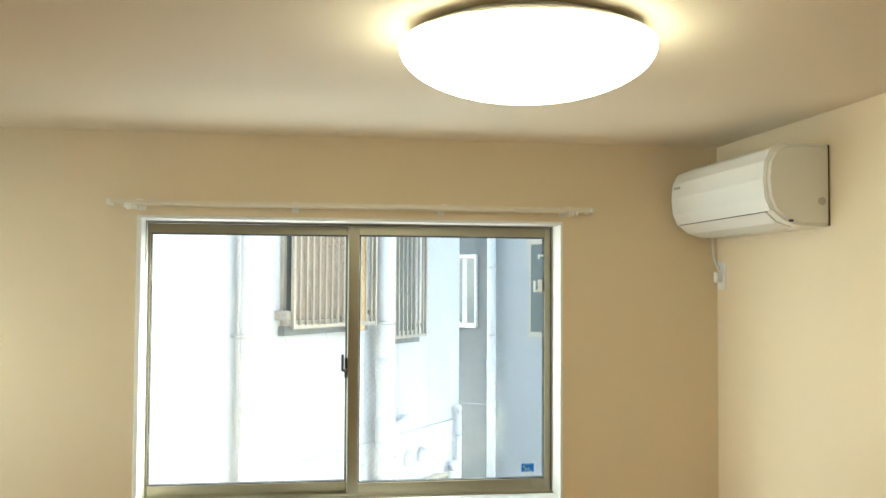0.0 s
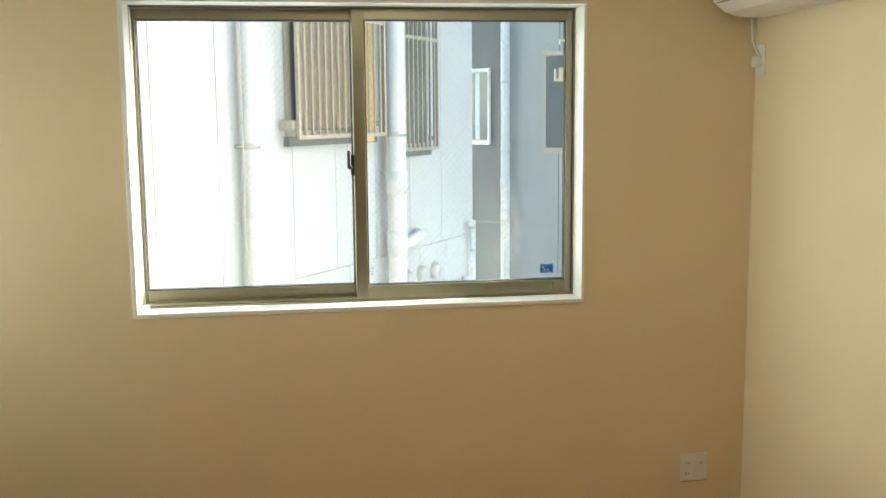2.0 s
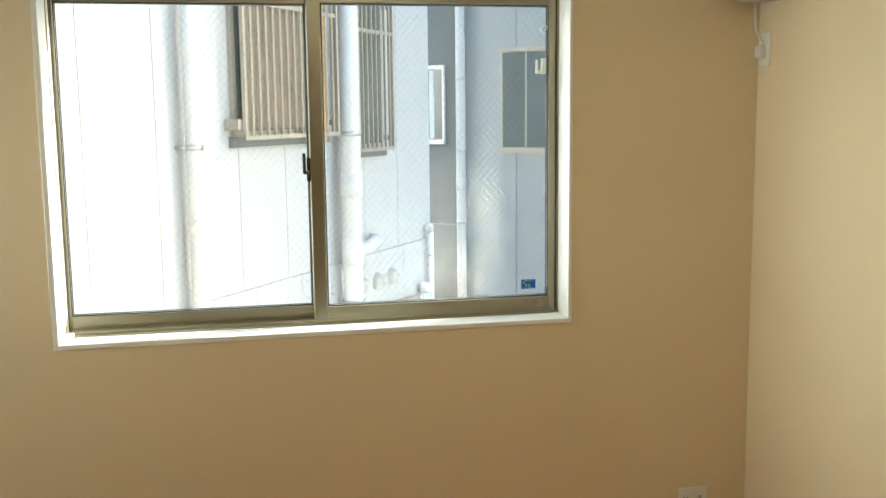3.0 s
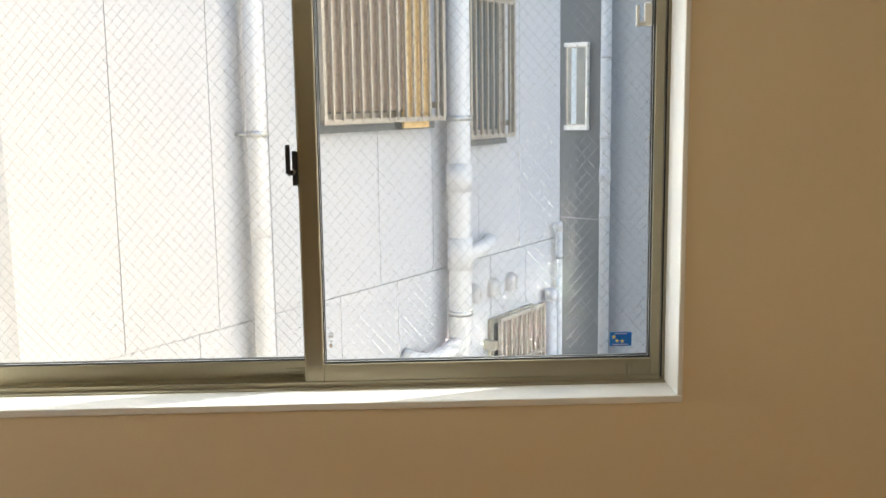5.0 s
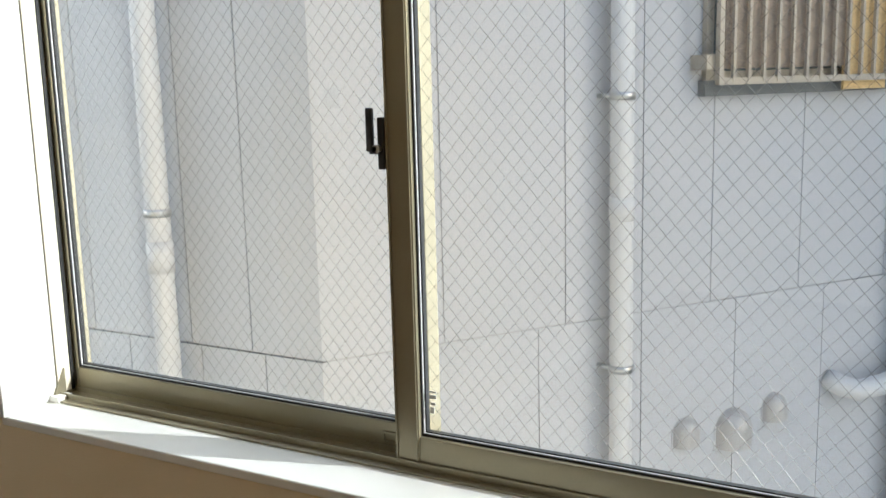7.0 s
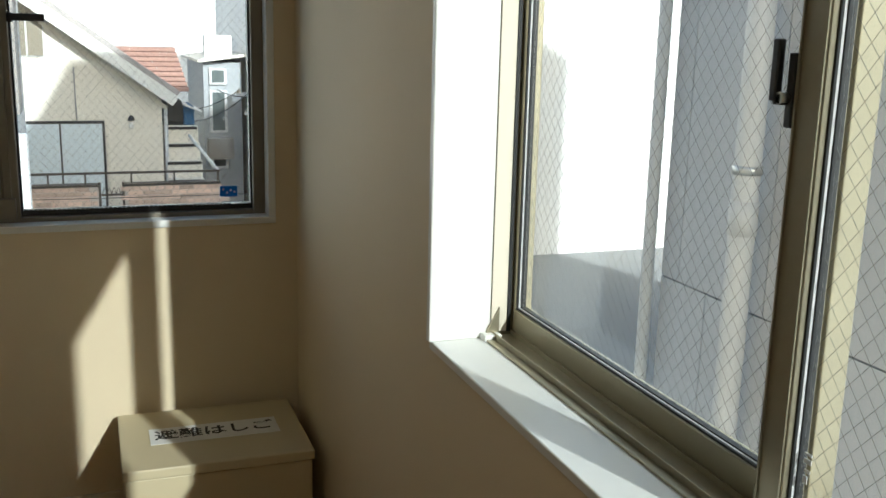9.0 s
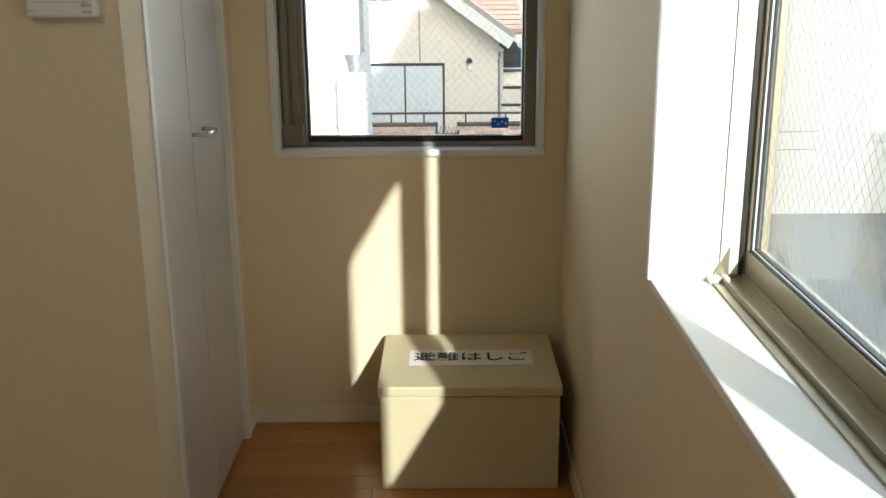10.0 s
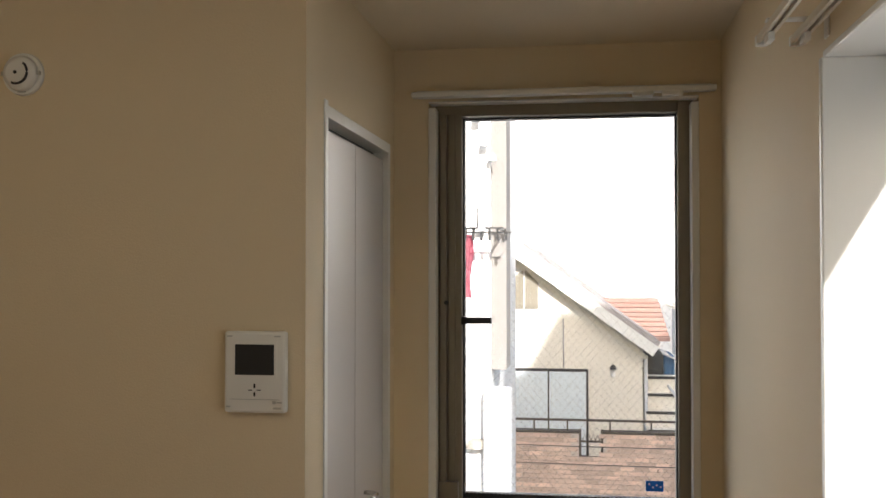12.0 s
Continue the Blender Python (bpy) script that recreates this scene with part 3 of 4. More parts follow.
local_part("side_cap", tube([(-0.03, A1 + 0.004, -0.055), (-0.03, A1 - 0.003, -0.055)], 0.014, 16), STEEL, ac, "round grey cap")
local_part("louver_pin", boxes(((-0.150, A1 - 0.001, -0.128), (-0.135, A1 + 0.01, -0.120)), bevel=0.002), DARK, ac)

# ---- small fittings ----
local_part("power_cord", tube([(-0.04, 0.435, -0.12), (-0.035, 0.434, -0.19), (-0.032, 0.433, -0.23), (-0.02, 0.418, -0.27), (-0.025, 0.395, -0.285)], 0.005, 8), PLASTIC, ac)

def wall_plate(name, at, turn, w, h, label, category):
    ob = thing(name, at, label, category, turn=turn)
    local_part("plate", boxes(((-w / 2, -0.007, -h / 2), (w / 2, 0, h / 2)), bevel=0.003), PLASTIC, ob)
    return ob

so = wall_plate("power_socket", (EX, -0.050, 1.875), -90, 0.07, 0.12, "white air conditioner socket with its plug below the unit", "socket")
local_part("plug", boxes(((-0.018, -0.035, -0.03), (0.018, -0.007, 0.015)), bevel=0.006), PLASTIC, so)
s1 = wall_plate("wall_socket", (2.225, 0, 0.205), 0, 0.118, 0.118, "white double wall plate with power and aerial sockets", "socket")
local_part("insert", boxes(((-0.047, -0.009, -0.047), (-0.008, -0.007, 0.047)), bevel=0.001), PLASTIC, s1)
local_part("insert", boxes(((0.008, -0.009, -0.047), (0.047, -0.007, 0.047)), bevel=0.001), PLASTIC, s1)
for sx in (-0.034, -0.022):
    for sz in (-0.025, 0.02):
        local_part("slot", boxes(((sx - 0.0015, -0.0096, sz - 0.005), (sx + 0.0015, -0.0088, sz + 0.005))), DARK, s1)
local_part("aerial_jack", tube([(0.028, -0.008, 0.022), (0.028, -0.016, 0.022)], 0.006, 12), STEEL, s1, "steel aerial jack")
s2 = wall_plate("wall_socket", (CX, -1.138, 0.247), 90, 0.062, 0.12, "white double power socket low on the wall", "socket")
local_part("insert", boxes(((-0.021, -0.0095, -0.05), (0.021, -0.007, 0.05)), bevel=0.001), PLASTIC, s2)
for sz in (-0.024, 0.02):
    for sx in (-0.006, 0.006):
        local_part("slot", boxes(((sx - 0.0014, -0.0102, sz - 0.005), (sx + 0.0014, -0.0093, sz + 0.005))), DARK, s2)

ic = thing("door_phone", (CX, -1.129, 1.492), "white door phone monitor with a dark screen on the wall", "intercom", turn=90)
local_part("body", boxes(((-0.069, -0.024, -0.088), (0.069, 0, 0.088)), bevel=0.006), PLASTIC, ic)
local_part("screen_frame", bar_frame(-0.050, 0.050, -0.012, 0.066, -0.0255, -0.023, 0.006, 0.006, 0.006, 0.006, 0), PLASTIC, ic)
local_part("screen", boxes(((-0.044, -0.0245, -0.006), (0.044, -0.0235, 0.060))), INK, ic, "dark blank screen")
for lo, hi in (((-0.002, -0.0248, -0.034), (0.002, -0.0238, -0.025)), ((-0.002, -0.0248, -0.052), (0.002, -0.0238, -0.043)), ((-0.014, -0.0248, -0.0395), (-0.005, -0.0238, -0.0375)), ((0.005, -0.0248, -0.0395), (0.014, -0.0238, -0.0375))):
    local_part("arrow_key", boxes((lo, hi)), DARK, ic)
for lo, hi in (((0.040, -0.0248, -0.068), (0.048, -0.0238, -0.061)), ((0.050, -0.0248, -0.066), (0.062, -0.0238, -0.063)), ((0.042, -0.0248, -0.079), (0.060, -0.0238, -0.075)), ((-0.062, -0.0248, 0.076), (-0.050, -0.0238, 0.079)), ((0.044, -0.0248, 0.076), (0.058, -0.0238, 0.079)), ((-0.064, -0.0248, -0.076), (-0.054, -0.0238, -0.073))):
    local_part("printed_mark", boxes((lo, hi)), STEEL, ic)
local_part("lower_groove", boxes(((-0.056, -0.0246, -0.0592), (0.056, -0.0238, -0.0578))), STEEL, ic)

fd_ = thing("fire_detector", (CX, -1.686, 2.158), "round white fire detector high on the wall", "detector", turn=90)
local_part("base", tube([(0, 0, 0), (0, -0.012, 0)], [0.049, 0.047], 40), PLASTIC, fd_)
local_part("cover", tube([(0, -0.012, 0), (0, -0.028, 0), (0, -0.034, 0)], [0.041, 0.036, 0.026], 40), PLASTIC, fd_)
arc = bmesh.new()
add_tube(arc, [(0.026 * math.cos(a), -0.0345, 0.026 * math.sin(a)) for a in [radians(-115 + 11 * i) for i in range(16)]], 0.0028, 6)
local_part("slit", arc, DARK, fd_, "dark curved slit")
local_part("indicator", tube([(-0.003, -0.030, 0), (-0.003, -0.036, 0)], 0.004, 10), DARK, fd_)
local_part("tab", boxes(((0.040, -0.02, -0.004), (0.047, -0.008, 0.005)), bevel=0.001), STEEL, fd_)
local_part("tab", boxes(((-0.047, -0.02, -0.004), (-0.040, -0.008, 0.005)), bevel=0.001), STEEL, fd_)
local_part("mark", boxes(((-0.008, -0.0155, -0.043), (0.010, -0.0115, -0.040))), STEEL, fd_)

# ---- ladder box ----
bx = thing("ladder_box", (-1.082, -0.313, 0), "beige steel escape ladder box standing in the floor corner", "box")
local_part("body", boxes(((-0.212, -0.264, 0), (0.202, 0.261, 0.300)), bevel=0.003), BEIGEBOX, bx)
local_part("lid", boxes(((-0.217, -0.270, 0.304), (0.213, 0.267, 0.334)), bevel=0.004), BEIGEBOX, bx)
lab = local_part("paper_label", boxes(((-0.070, -0.184, 0.334), (0.048, 0.196, 0.3352))), PAPER, bx, "white paper label with black lettering")
cu = bpy.data.curves.new("lettering", "FONT")
cu.body, cu.size, cu.align_x, cu.align_y, cu.extrude = "避難はしご", 0.071, "CENTER", "CENTER", 0.0003
cu.offset = 0.0011
tmp = bpy.data.objects.new("lettering_curve", cu)
scene.collection.objects.link(tmp)
me = bpy.data.meshes.new_from_object(tmp.evaluated_get(bpy.context.evaluated_depsgraph_get()))
bpy.data.objects.remove(tmp)
me.materials.clear()
me.materials.append(INK)
lt = new("lettering", me)
lt.parent = lab
lt.matrix_basis = pose(-0.011, 0.006, 0.3358, 0, 0, 90)

# ---- outside: ground ----
GZ = -3.4
setting("ground", boxes(((-300, -300, GZ - 0.3), (300, 300, GZ))), ASPHALT, "pale concrete street and yard", "ground")
setting("own_building", boxes(((WX - T, SY - T, GZ), (EX + T, 0.2, -0.2))), STUCCO_WHITE, "plain lower storey under the room", "building")

# ---- neighbour house behind the sliding window ----
NO, NU = Vector((-0.52, 1.75, 0)), Vector((0.571, 0.821, 0)).normalized()
NN = Vector((NU.y, -NU.x, 0))
def main(s, out, z):
    p = NO + NU * s + NN * out
    return (p.x, p.y, z)

nb = tagged(new("neighbour_house"), "pale grey house clad in siding panels, close to the window", "house")
LE = -1.90
foot = [(LE, 1.77), (-0.51, 1.77), main(5.02, -0.016, 0)[:2], (1.9, 6.4), (LE, 6.4)]
part("wall", prism(foot, "z", GZ, 5.4), SEAM, nb, "dark joints behind the siding panels")
# unseen block on top, added to cast the slanting shadow on the gabled house
s_up = (3.2 - NO.y) / NU.y
part("unseen_shadow_block", prism([(LE, 3.2), main(s_up, -0.05, 0)[:2], main(5.0, -0.05, 0)[:2], (1.8, 6.4), (LE, 6.4)], "z", 5.38, 7.9), SIDING, nb)
def oriented(lo, hi):
    """A box in the long face's own axes: along, out, up."""
    bm = boxes((lo, hi))
    for v in bm.verts:
        v.co = main(*v.co)
    bmesh.ops.recalc_face_normals(bm, faces=bm.faces)
    return bm
JZ = 0.50
UP, LOW = [0, 0.53, 1.12, 1.53, 1.93, 2.49, 3.09, 3.68, 4.30, 5.0], [0, 0.45, 0.98, 1.53, 2.09, 2.67, 3.25, 3.85, 4.40, 5.0]
for row, lo_z, hi_z in ((UP, JZ + 0.004, 3.1), (LOW, GZ + 0.02, JZ - 0.004), (UP, 3.108, 5.4)):
    for a, b in zip(row, row[1:]):
        part("siding_panel", oriented((a + 0.003, -0.014, lo_z), (b - 0.003, 0.0, hi_z)), SIDING, nb)
for row, lo_z, hi_z in (([-0.515, -0.865, -1.19, -1.765, LE], JZ + 0.004, 5.4), ([-0.515, -0.80, -1.14, -1.56, LE], GZ + 0.02, JZ - 0.004)):
    for a, b in zip(row, row[1:]):
        part("siding_panel", boxes(((b + 0.003, 1.752, lo_z), (a - 0.003, 1.768, hi_z))), SIDING, nb)

def down_pipe(place, r, z_a, z_b, couplings, clamps, label):
    ob = thing("down_pipe", (place.x, place.y, GZ), label, "pipe", "down pipes")
    local_part("pipe", tube([(0, 0, z_a - GZ), (0, 0, z_b - GZ)], r, 20), PIPE, ob)
    for a, b in couplings:
        local_part("coupling", tube([(0, 0, a - GZ), (0, 0, b - GZ)], r * 1.10, 20), PIPE, ob)
    for z in clamps:
        c = local_part("clamp", tube([(0, 0, z - 0.016 - GZ), (0, 0, z + 0.016 - GZ)], r * 1.12, 20), STEEL, ob, "steel pipe clamp")
    return ob

P1 = Vector(main(1.35, 0.09, 0))
p1 = down_pipe(P1, 0.05, GZ, 5.3, ((0.95, 1.05),), (1.48, 0.29, 2.7), "pale grey rain pipe clamped to the siding")
P2 = Vector(main(3.22, 0.13, 0))
p2 = down_pipe(P2, 0.078, GZ, 5.3, ((1.03, 1.22), (0.50, 0.72), (-0.45, -0.30)), (1.52, 0.20, -0.9), "thick grey drain pipe with branches")
def rel(base, s, out, z):
    q = Vector(main(s, out, z))
    return (q.x - base.x, q.y - base.y, z - GZ)
local_part("branch", tube([rel(P2, 3.22, 0.13, 0.56), rel(P2, 3.44, 0.13, 0.60), rel(P2, 3.64, 0.11, 0.62), rel(P2, 3.76, 0.06, 0.62), rel(P2, 3.80, 0.0, 0.62)], 0.052, 14), PIPE, p2)
local_part("branch", tube([rel(P2, 3.22, 0.13, 0.0), rel(P2, 3.0, 0.14, -0.04), rel(P2, 2.80, 0.13, -0.05), rel(P2, 2.74, 0.07, -0.03), rel(P2, 2.73, 0.0, -0.01)], 0.055, 14), PIPE, p2)
for s, z in ((1.42, 1.48), (1.42, 0.29), (1.42, 2.7)):
    local_part("clamp_arm", tube([rel(P1, 1.29, 0.0, z), rel(P1, 1.31, 0.07, z)], 0.012, 6), STEEL, p1)
P3 = Vector((-1.24, 1.66, 0))
down_pipe(P3, 0.05, GZ, 5.3, ((0.82, 0.95),), (1.066, 2.4), "pale grey rain pipe on the shaded face")
P4 = Vector((LE - 0.03, 1.70, 0))
down_pipe(P4, 0.028, GZ, 5.3, (), (), "slim beige pipe at the house corner")
P5 = Vector(main(4.87, 0.06, 0))
r5 = down_pipe(P5, 0.028, GZ, 0.58, (), (0.35,), "thin white standing pipe at the house corner")
local_part("bend", tube([(0, 0, 0.57 - GZ), rel(P5, 4.85, 0.07, 0.62), rel(P5, 4.79, 0.07, 0.61)], 0.03, 10), PIPE, r5)
down_pipe(Vector(main(4.69, 0.08, 0)), 0.045, GZ, 0.10, ((0.02, 0.11),), (), "short grey standing pipe with a cap")

def vent_hood(s, z, r):
    b = Vector(main(s, 0, z))
    ob = thing("vent_hood", b, "domed grey metal vent hood on the siding", "vent", "vent hoods", turn=math.degrees(math.atan2(NU.y, NU.x)))
    bm = bmesh.new()
    n = 10
    rows = []
    for i in range(7):
        a = math.pi / 2 * i / 6
        rows.append([bm.verts.new((r * math.cos(t) * math.cos(a * 0.92), -0.95 * r * math.sin(a) - 0.002, (r * math.sin(t) if t < math.pi + 0.01 else 0) * math.cos(a * 0.92))) for t in [math.pi * k / n for k in range(n + 1)]])
    for p, q in zip(rows, rows[1:]):
        for k in range(n):
            bm.faces.new((p[k], p[k + 1], q[k + 1], q[k])).smooth = True
    skirt = [[bm.verts.new((v.co.x, v.co.y, -0.9 * r)) for v in (row[0], row[-1])] for row in rows]
    for i in range(6):
        bm.faces.new((rows[i][0], rows[i + 1][0], skirt[i + 1][0], skirt[i][0])).smooth = True
        bm.faces.new((rows[i + 1][-1], rows[i][-1], skirt[i][1], skirt[i + 1][1])).smooth = True
    bm.faces.new((rows[6][0], rows[6][-1], skirt[6][1], skirt[6][0]))
    bmesh.ops.recalc_face_normals(bm, faces=bm.faces)
    local_part("hood", bm, HOODGREY, ob)
    local_part("flange", boxes(((-r * 1.08, -0.006, -r), (r * 1.08, 0.0, r * 0.2)), bevel=0.002), PIPE, ob)
    return ob
for s, z, r in ((3.59, 0.26, 0.07), (3.86, 0.26, 0.07), (4.13, 0.26, 0.07), (1.79, -0.12, 0.072), (2.08, -0.15, 0.10), (2.35, -0.09, 0.072)):
    vent_hood(s, z, r)

def lattice(name, s_a, s_b, z_a, z_b, out, bars, label, blinds=()):
    """A window with a lattice of upright bars in front, on the long face."""
    ob = tagged(new(name), label, "window")
    ob.matrix_basis = Matrix.Translation(main((s_a + s_b) / 2, 0, z_a))
    part("window_frame", oriented((s_a + 0.02, 0.0, z_a + 0.02), (s_b - 0.02, 0.03, z_b - 0.02)), GRILLE, ob)
    part("pane", oriented((s_a + 0.06, 0.03, z_a + 0.06), (s_b - 0.06, 0.034, z_b - 0.06)), PANE_DARK, ob, "dim window pane")
    part("sill", oriented((s_a, 0.0, z_a - 0.05), (s_b, 0.05, z_a + 0.02)), SIDING_DARK, ob)
    for a, b, zz, m in blinds:
        part("blind", oriented((a, out - 0.035, zz), (b, out - 0.022, z_b - 0.05)), m, ob, "reed blind behind the bars")
    for z in (z_a, z_b - 0.03, (z_a + z_b) / 2 + 0.25):
        part("rail", oriented((s_a, out - 0.018, z), (s_b, out + 0.006, z + 0.03)), GRILLE, ob)
    for s in (s_a, s_b - 0.025):
        part("post", oriented((s, out - 0.018, z_a), (s + 0.025, out + 0.010, z_b)), GRILLE, ob)
    n = bars
    for i in range(1, n):
        s = s_a + (s_b - s_a) * i / n
        part("bar", oriented((s - 0.0075, out - 0.008, z_a + 0.01), (s + 0.0075, out + 0.010, z_b)), GRILLE, ob)
    for z in (z_a + 0.10, z_b - 0.2):
        part("bracket", oriented((s_a - 0.045, 0, z - 0.034), (s_a + 0.005, out - 0.02, z + 0.034)), GRILLE, ob)
        part("bracket", oriented((s_b - 0.01, 0, z - 0.02), (s_b + 0.01, out, z + 0.02)), GRILLE, ob)
    return ob
lattice("lattice_window", 1.83, 3.05, 1.51, 2.75, 0.13, 14, "neighbour's window behind a metal bar lattice with reed blinds", ((1.89, 2.64, 1.58, BLIND_DARK), (2.62, 2.90, 1.47, BLIND)))
lattice("lattice_window", 3.38, 4.01, 1.37, 2.75, 0.12, 8, "neighbour's narrow window behind a metal bar lattice")
lattice("lattice_window", 3.78, 4.50, -1.25, 0.04, 0.12, 9, "low window behind a metal bar lattice with a hood", ((3.84, 4.44, -1.2, BLIND_DARK),))

# ---- farther house ----
FO, FU = Vector((2.2, 9.9, 0)), Vector((3.3, -2.85, 0)).normalized()
FN = Vector((FU.y, -FU.x, 0))
def far(s, out, z):
    p = FO + FU * s + FN * out
    return (p.x, p.y, z)
def far_box(lo, hi):
    bm = boxes((lo, hi))
    for v in bm.verts:
        v.co = far(*v.co)
    bmesh.ops.recalc_face_normals(bm, faces=bm.faces)
    return bm
fh = tagged(new("far_house"), "grey panel-clad house closing off the light well", "house")
# the upper wall is unseen, raised to keep skylight out of the alley
part("wall", far_box((-3, -5, GZ), (9, -0.016, 11.5)), SEAM, fh)
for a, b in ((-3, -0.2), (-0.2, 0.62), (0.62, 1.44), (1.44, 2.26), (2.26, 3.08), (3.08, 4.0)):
    # right panels: siding grey dimmed to hold the light well's shade
    clad = SIDING_DARK if a < 1.4 else SHADE_SIDING
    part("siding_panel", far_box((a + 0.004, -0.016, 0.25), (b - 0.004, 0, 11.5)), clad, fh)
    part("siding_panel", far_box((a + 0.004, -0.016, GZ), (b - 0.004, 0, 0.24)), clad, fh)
for name, a, b, z_a, z_b in (("window", 0.97, 1.26, 1.30, 2.27), ("window", 2.06, 2.75, 1.2, 2.45)):
    w = part(name, far_box((a, 0, z_a), (b, 0.03, z_b)), GRILLE, fh)
    part("pane", far_box((a + 0.03, 0.03, z_a + 0.05), (a + (b - a) * 0.26, 0.036, z_b - 0.05)), PANE_DARK, w)
    part("curtain_pane", far_box((a + (b - a) * 0.26, 0.03, z_a + 0.05), (a + (b - a) * 0.48, 0.036, z_b - 0.05)), CURTAIN if a < 2 else PANE_DARK, w)
    part("pane", far_box((a + (b - a) * 0.52, 0.03, z_a + 0.05), (b - 0.03, 0.036, z_b - 0.05)), PANE_DARK, w)
    part("frame_rail", far_box((a - 0.01, 0.0, z_a - 0.02), (b + 0.01, 0.06, z_a + 0.035)), WHITE if a < 2 else GRILLE, w)
    part("frame_rail", far_box((a - 0.01, 0.0, z_b - 0.035), (b + 0.01, 0.06, z_b + 0.01)), WHITE if a < 2 else GRILLE, w)
    part("frame_post", far_box((b - 0.02, 0.0, z_a + 0.035), (b + 0.005, 0.05, z_b - 0.035)), WHITE if a < 2 else GRILLE, w)
P6 = Vector(far(1.53, 0.09, 0))
down_pipe(P6, 0.06, GZ, 6.0, ((0.7, 0.85),), (2.1, 0.3, 1.2), "grey rain pipe on the farther house")

# ---- street side: gabled house ----
HX, LIFT = -16.0, 0.385
FOOT = GZ - LIFT
gh = tagged(new("gabled_house"), "cream stucco house with a tiled gable roof across the street", "house")
part("wall", prism([(-4.4, FOOT), (0.56, FOOT), (0.56, -0.05), (-1.75, 1.62), (-4.4, -0.3)], "x", HX - 7, HX), STUCCO, gh, "cream stucco gable wall with stains")
def slope_slab(y_a, z_a, y_b, z_b, t, x_a, x_b):
    d = Vector((y_b - y_a, z_b - z_a)).normalized()
    n = Vector((-d.y, d.x)) * t
    if n.y < 0:
        n = -n
    return prism([(y_a, z_a), (y_b, z_b), (y_b + n.x, z_b + n.y), (y_a + n.x, z_a + n.y)], "x", x_a, x_b)
rf = part("roof", slope_slab(-1.75, 1.80, 0.80, -0.03, 0.10, HX - 7.2, HX + 0.30), ROOF_GREY, gh, "weathered pinkish roof slope")
part("roof", slope_slab(-1.75, 1.80, -4.6, -0.25, 0.10, HX - 7.2, HX + 0.30), ROOF_GREY, gh)
part("barge_board", slope_slab(-1.80, 1.62, 0.72, -0.19, 0.19, HX + 0.30, HX + 0.36), WHITE, gh, "white barge board along the gable")
part("barge_board", slope_slab(-1.70, 1.62, -4.5, -0.42, 0.19, HX + 0.30, HX + 0.36), WHITE, gh)
part("soffit", slope_slab(-1.72, 1.40, 0.62, -0.28, 0.07, HX, HX + 0.05), CREAM, gh, "tan board under the eaves")
aw = part("attic_window", prism([(-1.82, 0.60), (-1.28, 0.60), (-1.28, 1.12), (-1.55, 1.38), (-1.82, 1.16)], "x", HX, HX + 0.03), PIPE, gh, "small pointed attic window with shutters")
part("shutter", prism([(-1.80, 0.62), (-1.565, 0.62), (-1.565, 1.34), (-1.80, 1.14)], "x", HX + 0.03, HX + 0.05), BRONZE, aw)
part("shutter", prism([(-1.535, 0.62), (-1.30, 0.62), (-1.30, 1.11), (-1.535, 1.34)], "x", HX + 0.03, HX + 0.05), BRONZE, aw)
sw = part("sliding_window", boxes(((HX, -1.86, -2.05), (HX + 0.06, -0.40, -0.46))), DARK, gh, "dark framed sliding window with net curtains")
part("curtain_pane", boxes(((HX + 0.06, -1.82, -2.0), (HX + 0.07, -1.13, -0.51))), CURTAIN, sw)
part("curtain_pane", boxes(((HX + 0.06, -1.10, -2.0), (HX + 0.07, -0.44, -0.51))), CURTAIN, sw)
part("wall_lamp", dome((HX + 0.04, 0.04, -0.46), 0.06, 0.09, 12, 4, 1), DARK, gh)
part("wall_lamp_glass", boxes(((HX, 0.0, -0.60), (HX + 0.08, 0.08, -0.48)), bevel=0.02), PAPER, gh)
part("cable", tube([(HX + 0.02, -0.85, 0.45), (HX + 0.02, -0.84, -0.45)], 0.012, 6), SEAM, gh)
part("gutter", tube([(HX - 7, 0.82, -0.14), (HX + 0.34, 0.82, -0.14)], 0.06, 8), DARK, gh)
part("gutter_pipe", tube([(HX - 0.02, 0.62, -0.2), (HX - 0.02, 0.62, FOOT)], 0.035, 8), PIPE, gh)

# brick parapet with rail and gate, in front of the gabled house
PX = -14.5
pw = tagged(new("parapet_wall"), "low brick garden wall with a dark metal rail", "wall")
PZ = -1.375
part("core", boxes(((PX - 0.16, -5.0, FOOT), (PX - 0.012, -0.56, PZ)), ((PX - 0.16, -0.16, FOOT), (PX - 0.012, 1.35, PZ)), ((PX - 0.16, -0.56, FOOT), (PX - 0.012, -0.16, PZ - 0.42))), MORTAR, pw)
brick_mesh = None
rows_z = int((PZ - GZ) / 0.075)
for i in range(rows_z):
    z = PZ - 0.072 - 0.075 * i
    if z < -2.75:
        break
    y = -2.3 - (0.115 if i % 2 else 0)
    while y < 1.3:
        if not (-0.60 < y + 0.11 < -0.14 and z > PZ - 0.44):
            if brick_mesh is None:
                bo = part("brick", boxes(((-0.012, 0.004, 0), (0.004, 0.226, 0.066))), BRICK, pw)
                brick_mesh = bo.data
            else:
                bo = new("brick", brick_mesh)
                bo.parent = pw
            bo.matrix_basis = pose(PX + random.uniform(-0.002, 0.004), y, z)
        y += 0.23
part("coping", boxes(((PX - 0.18, -5.0, PZ), (PX + 0.02, -0.56, PZ + 0.04)), ((PX - 0.18, -0.16, PZ), (PX + 0.02, 1.35, PZ + 0.04))), RAILDARK, pw)
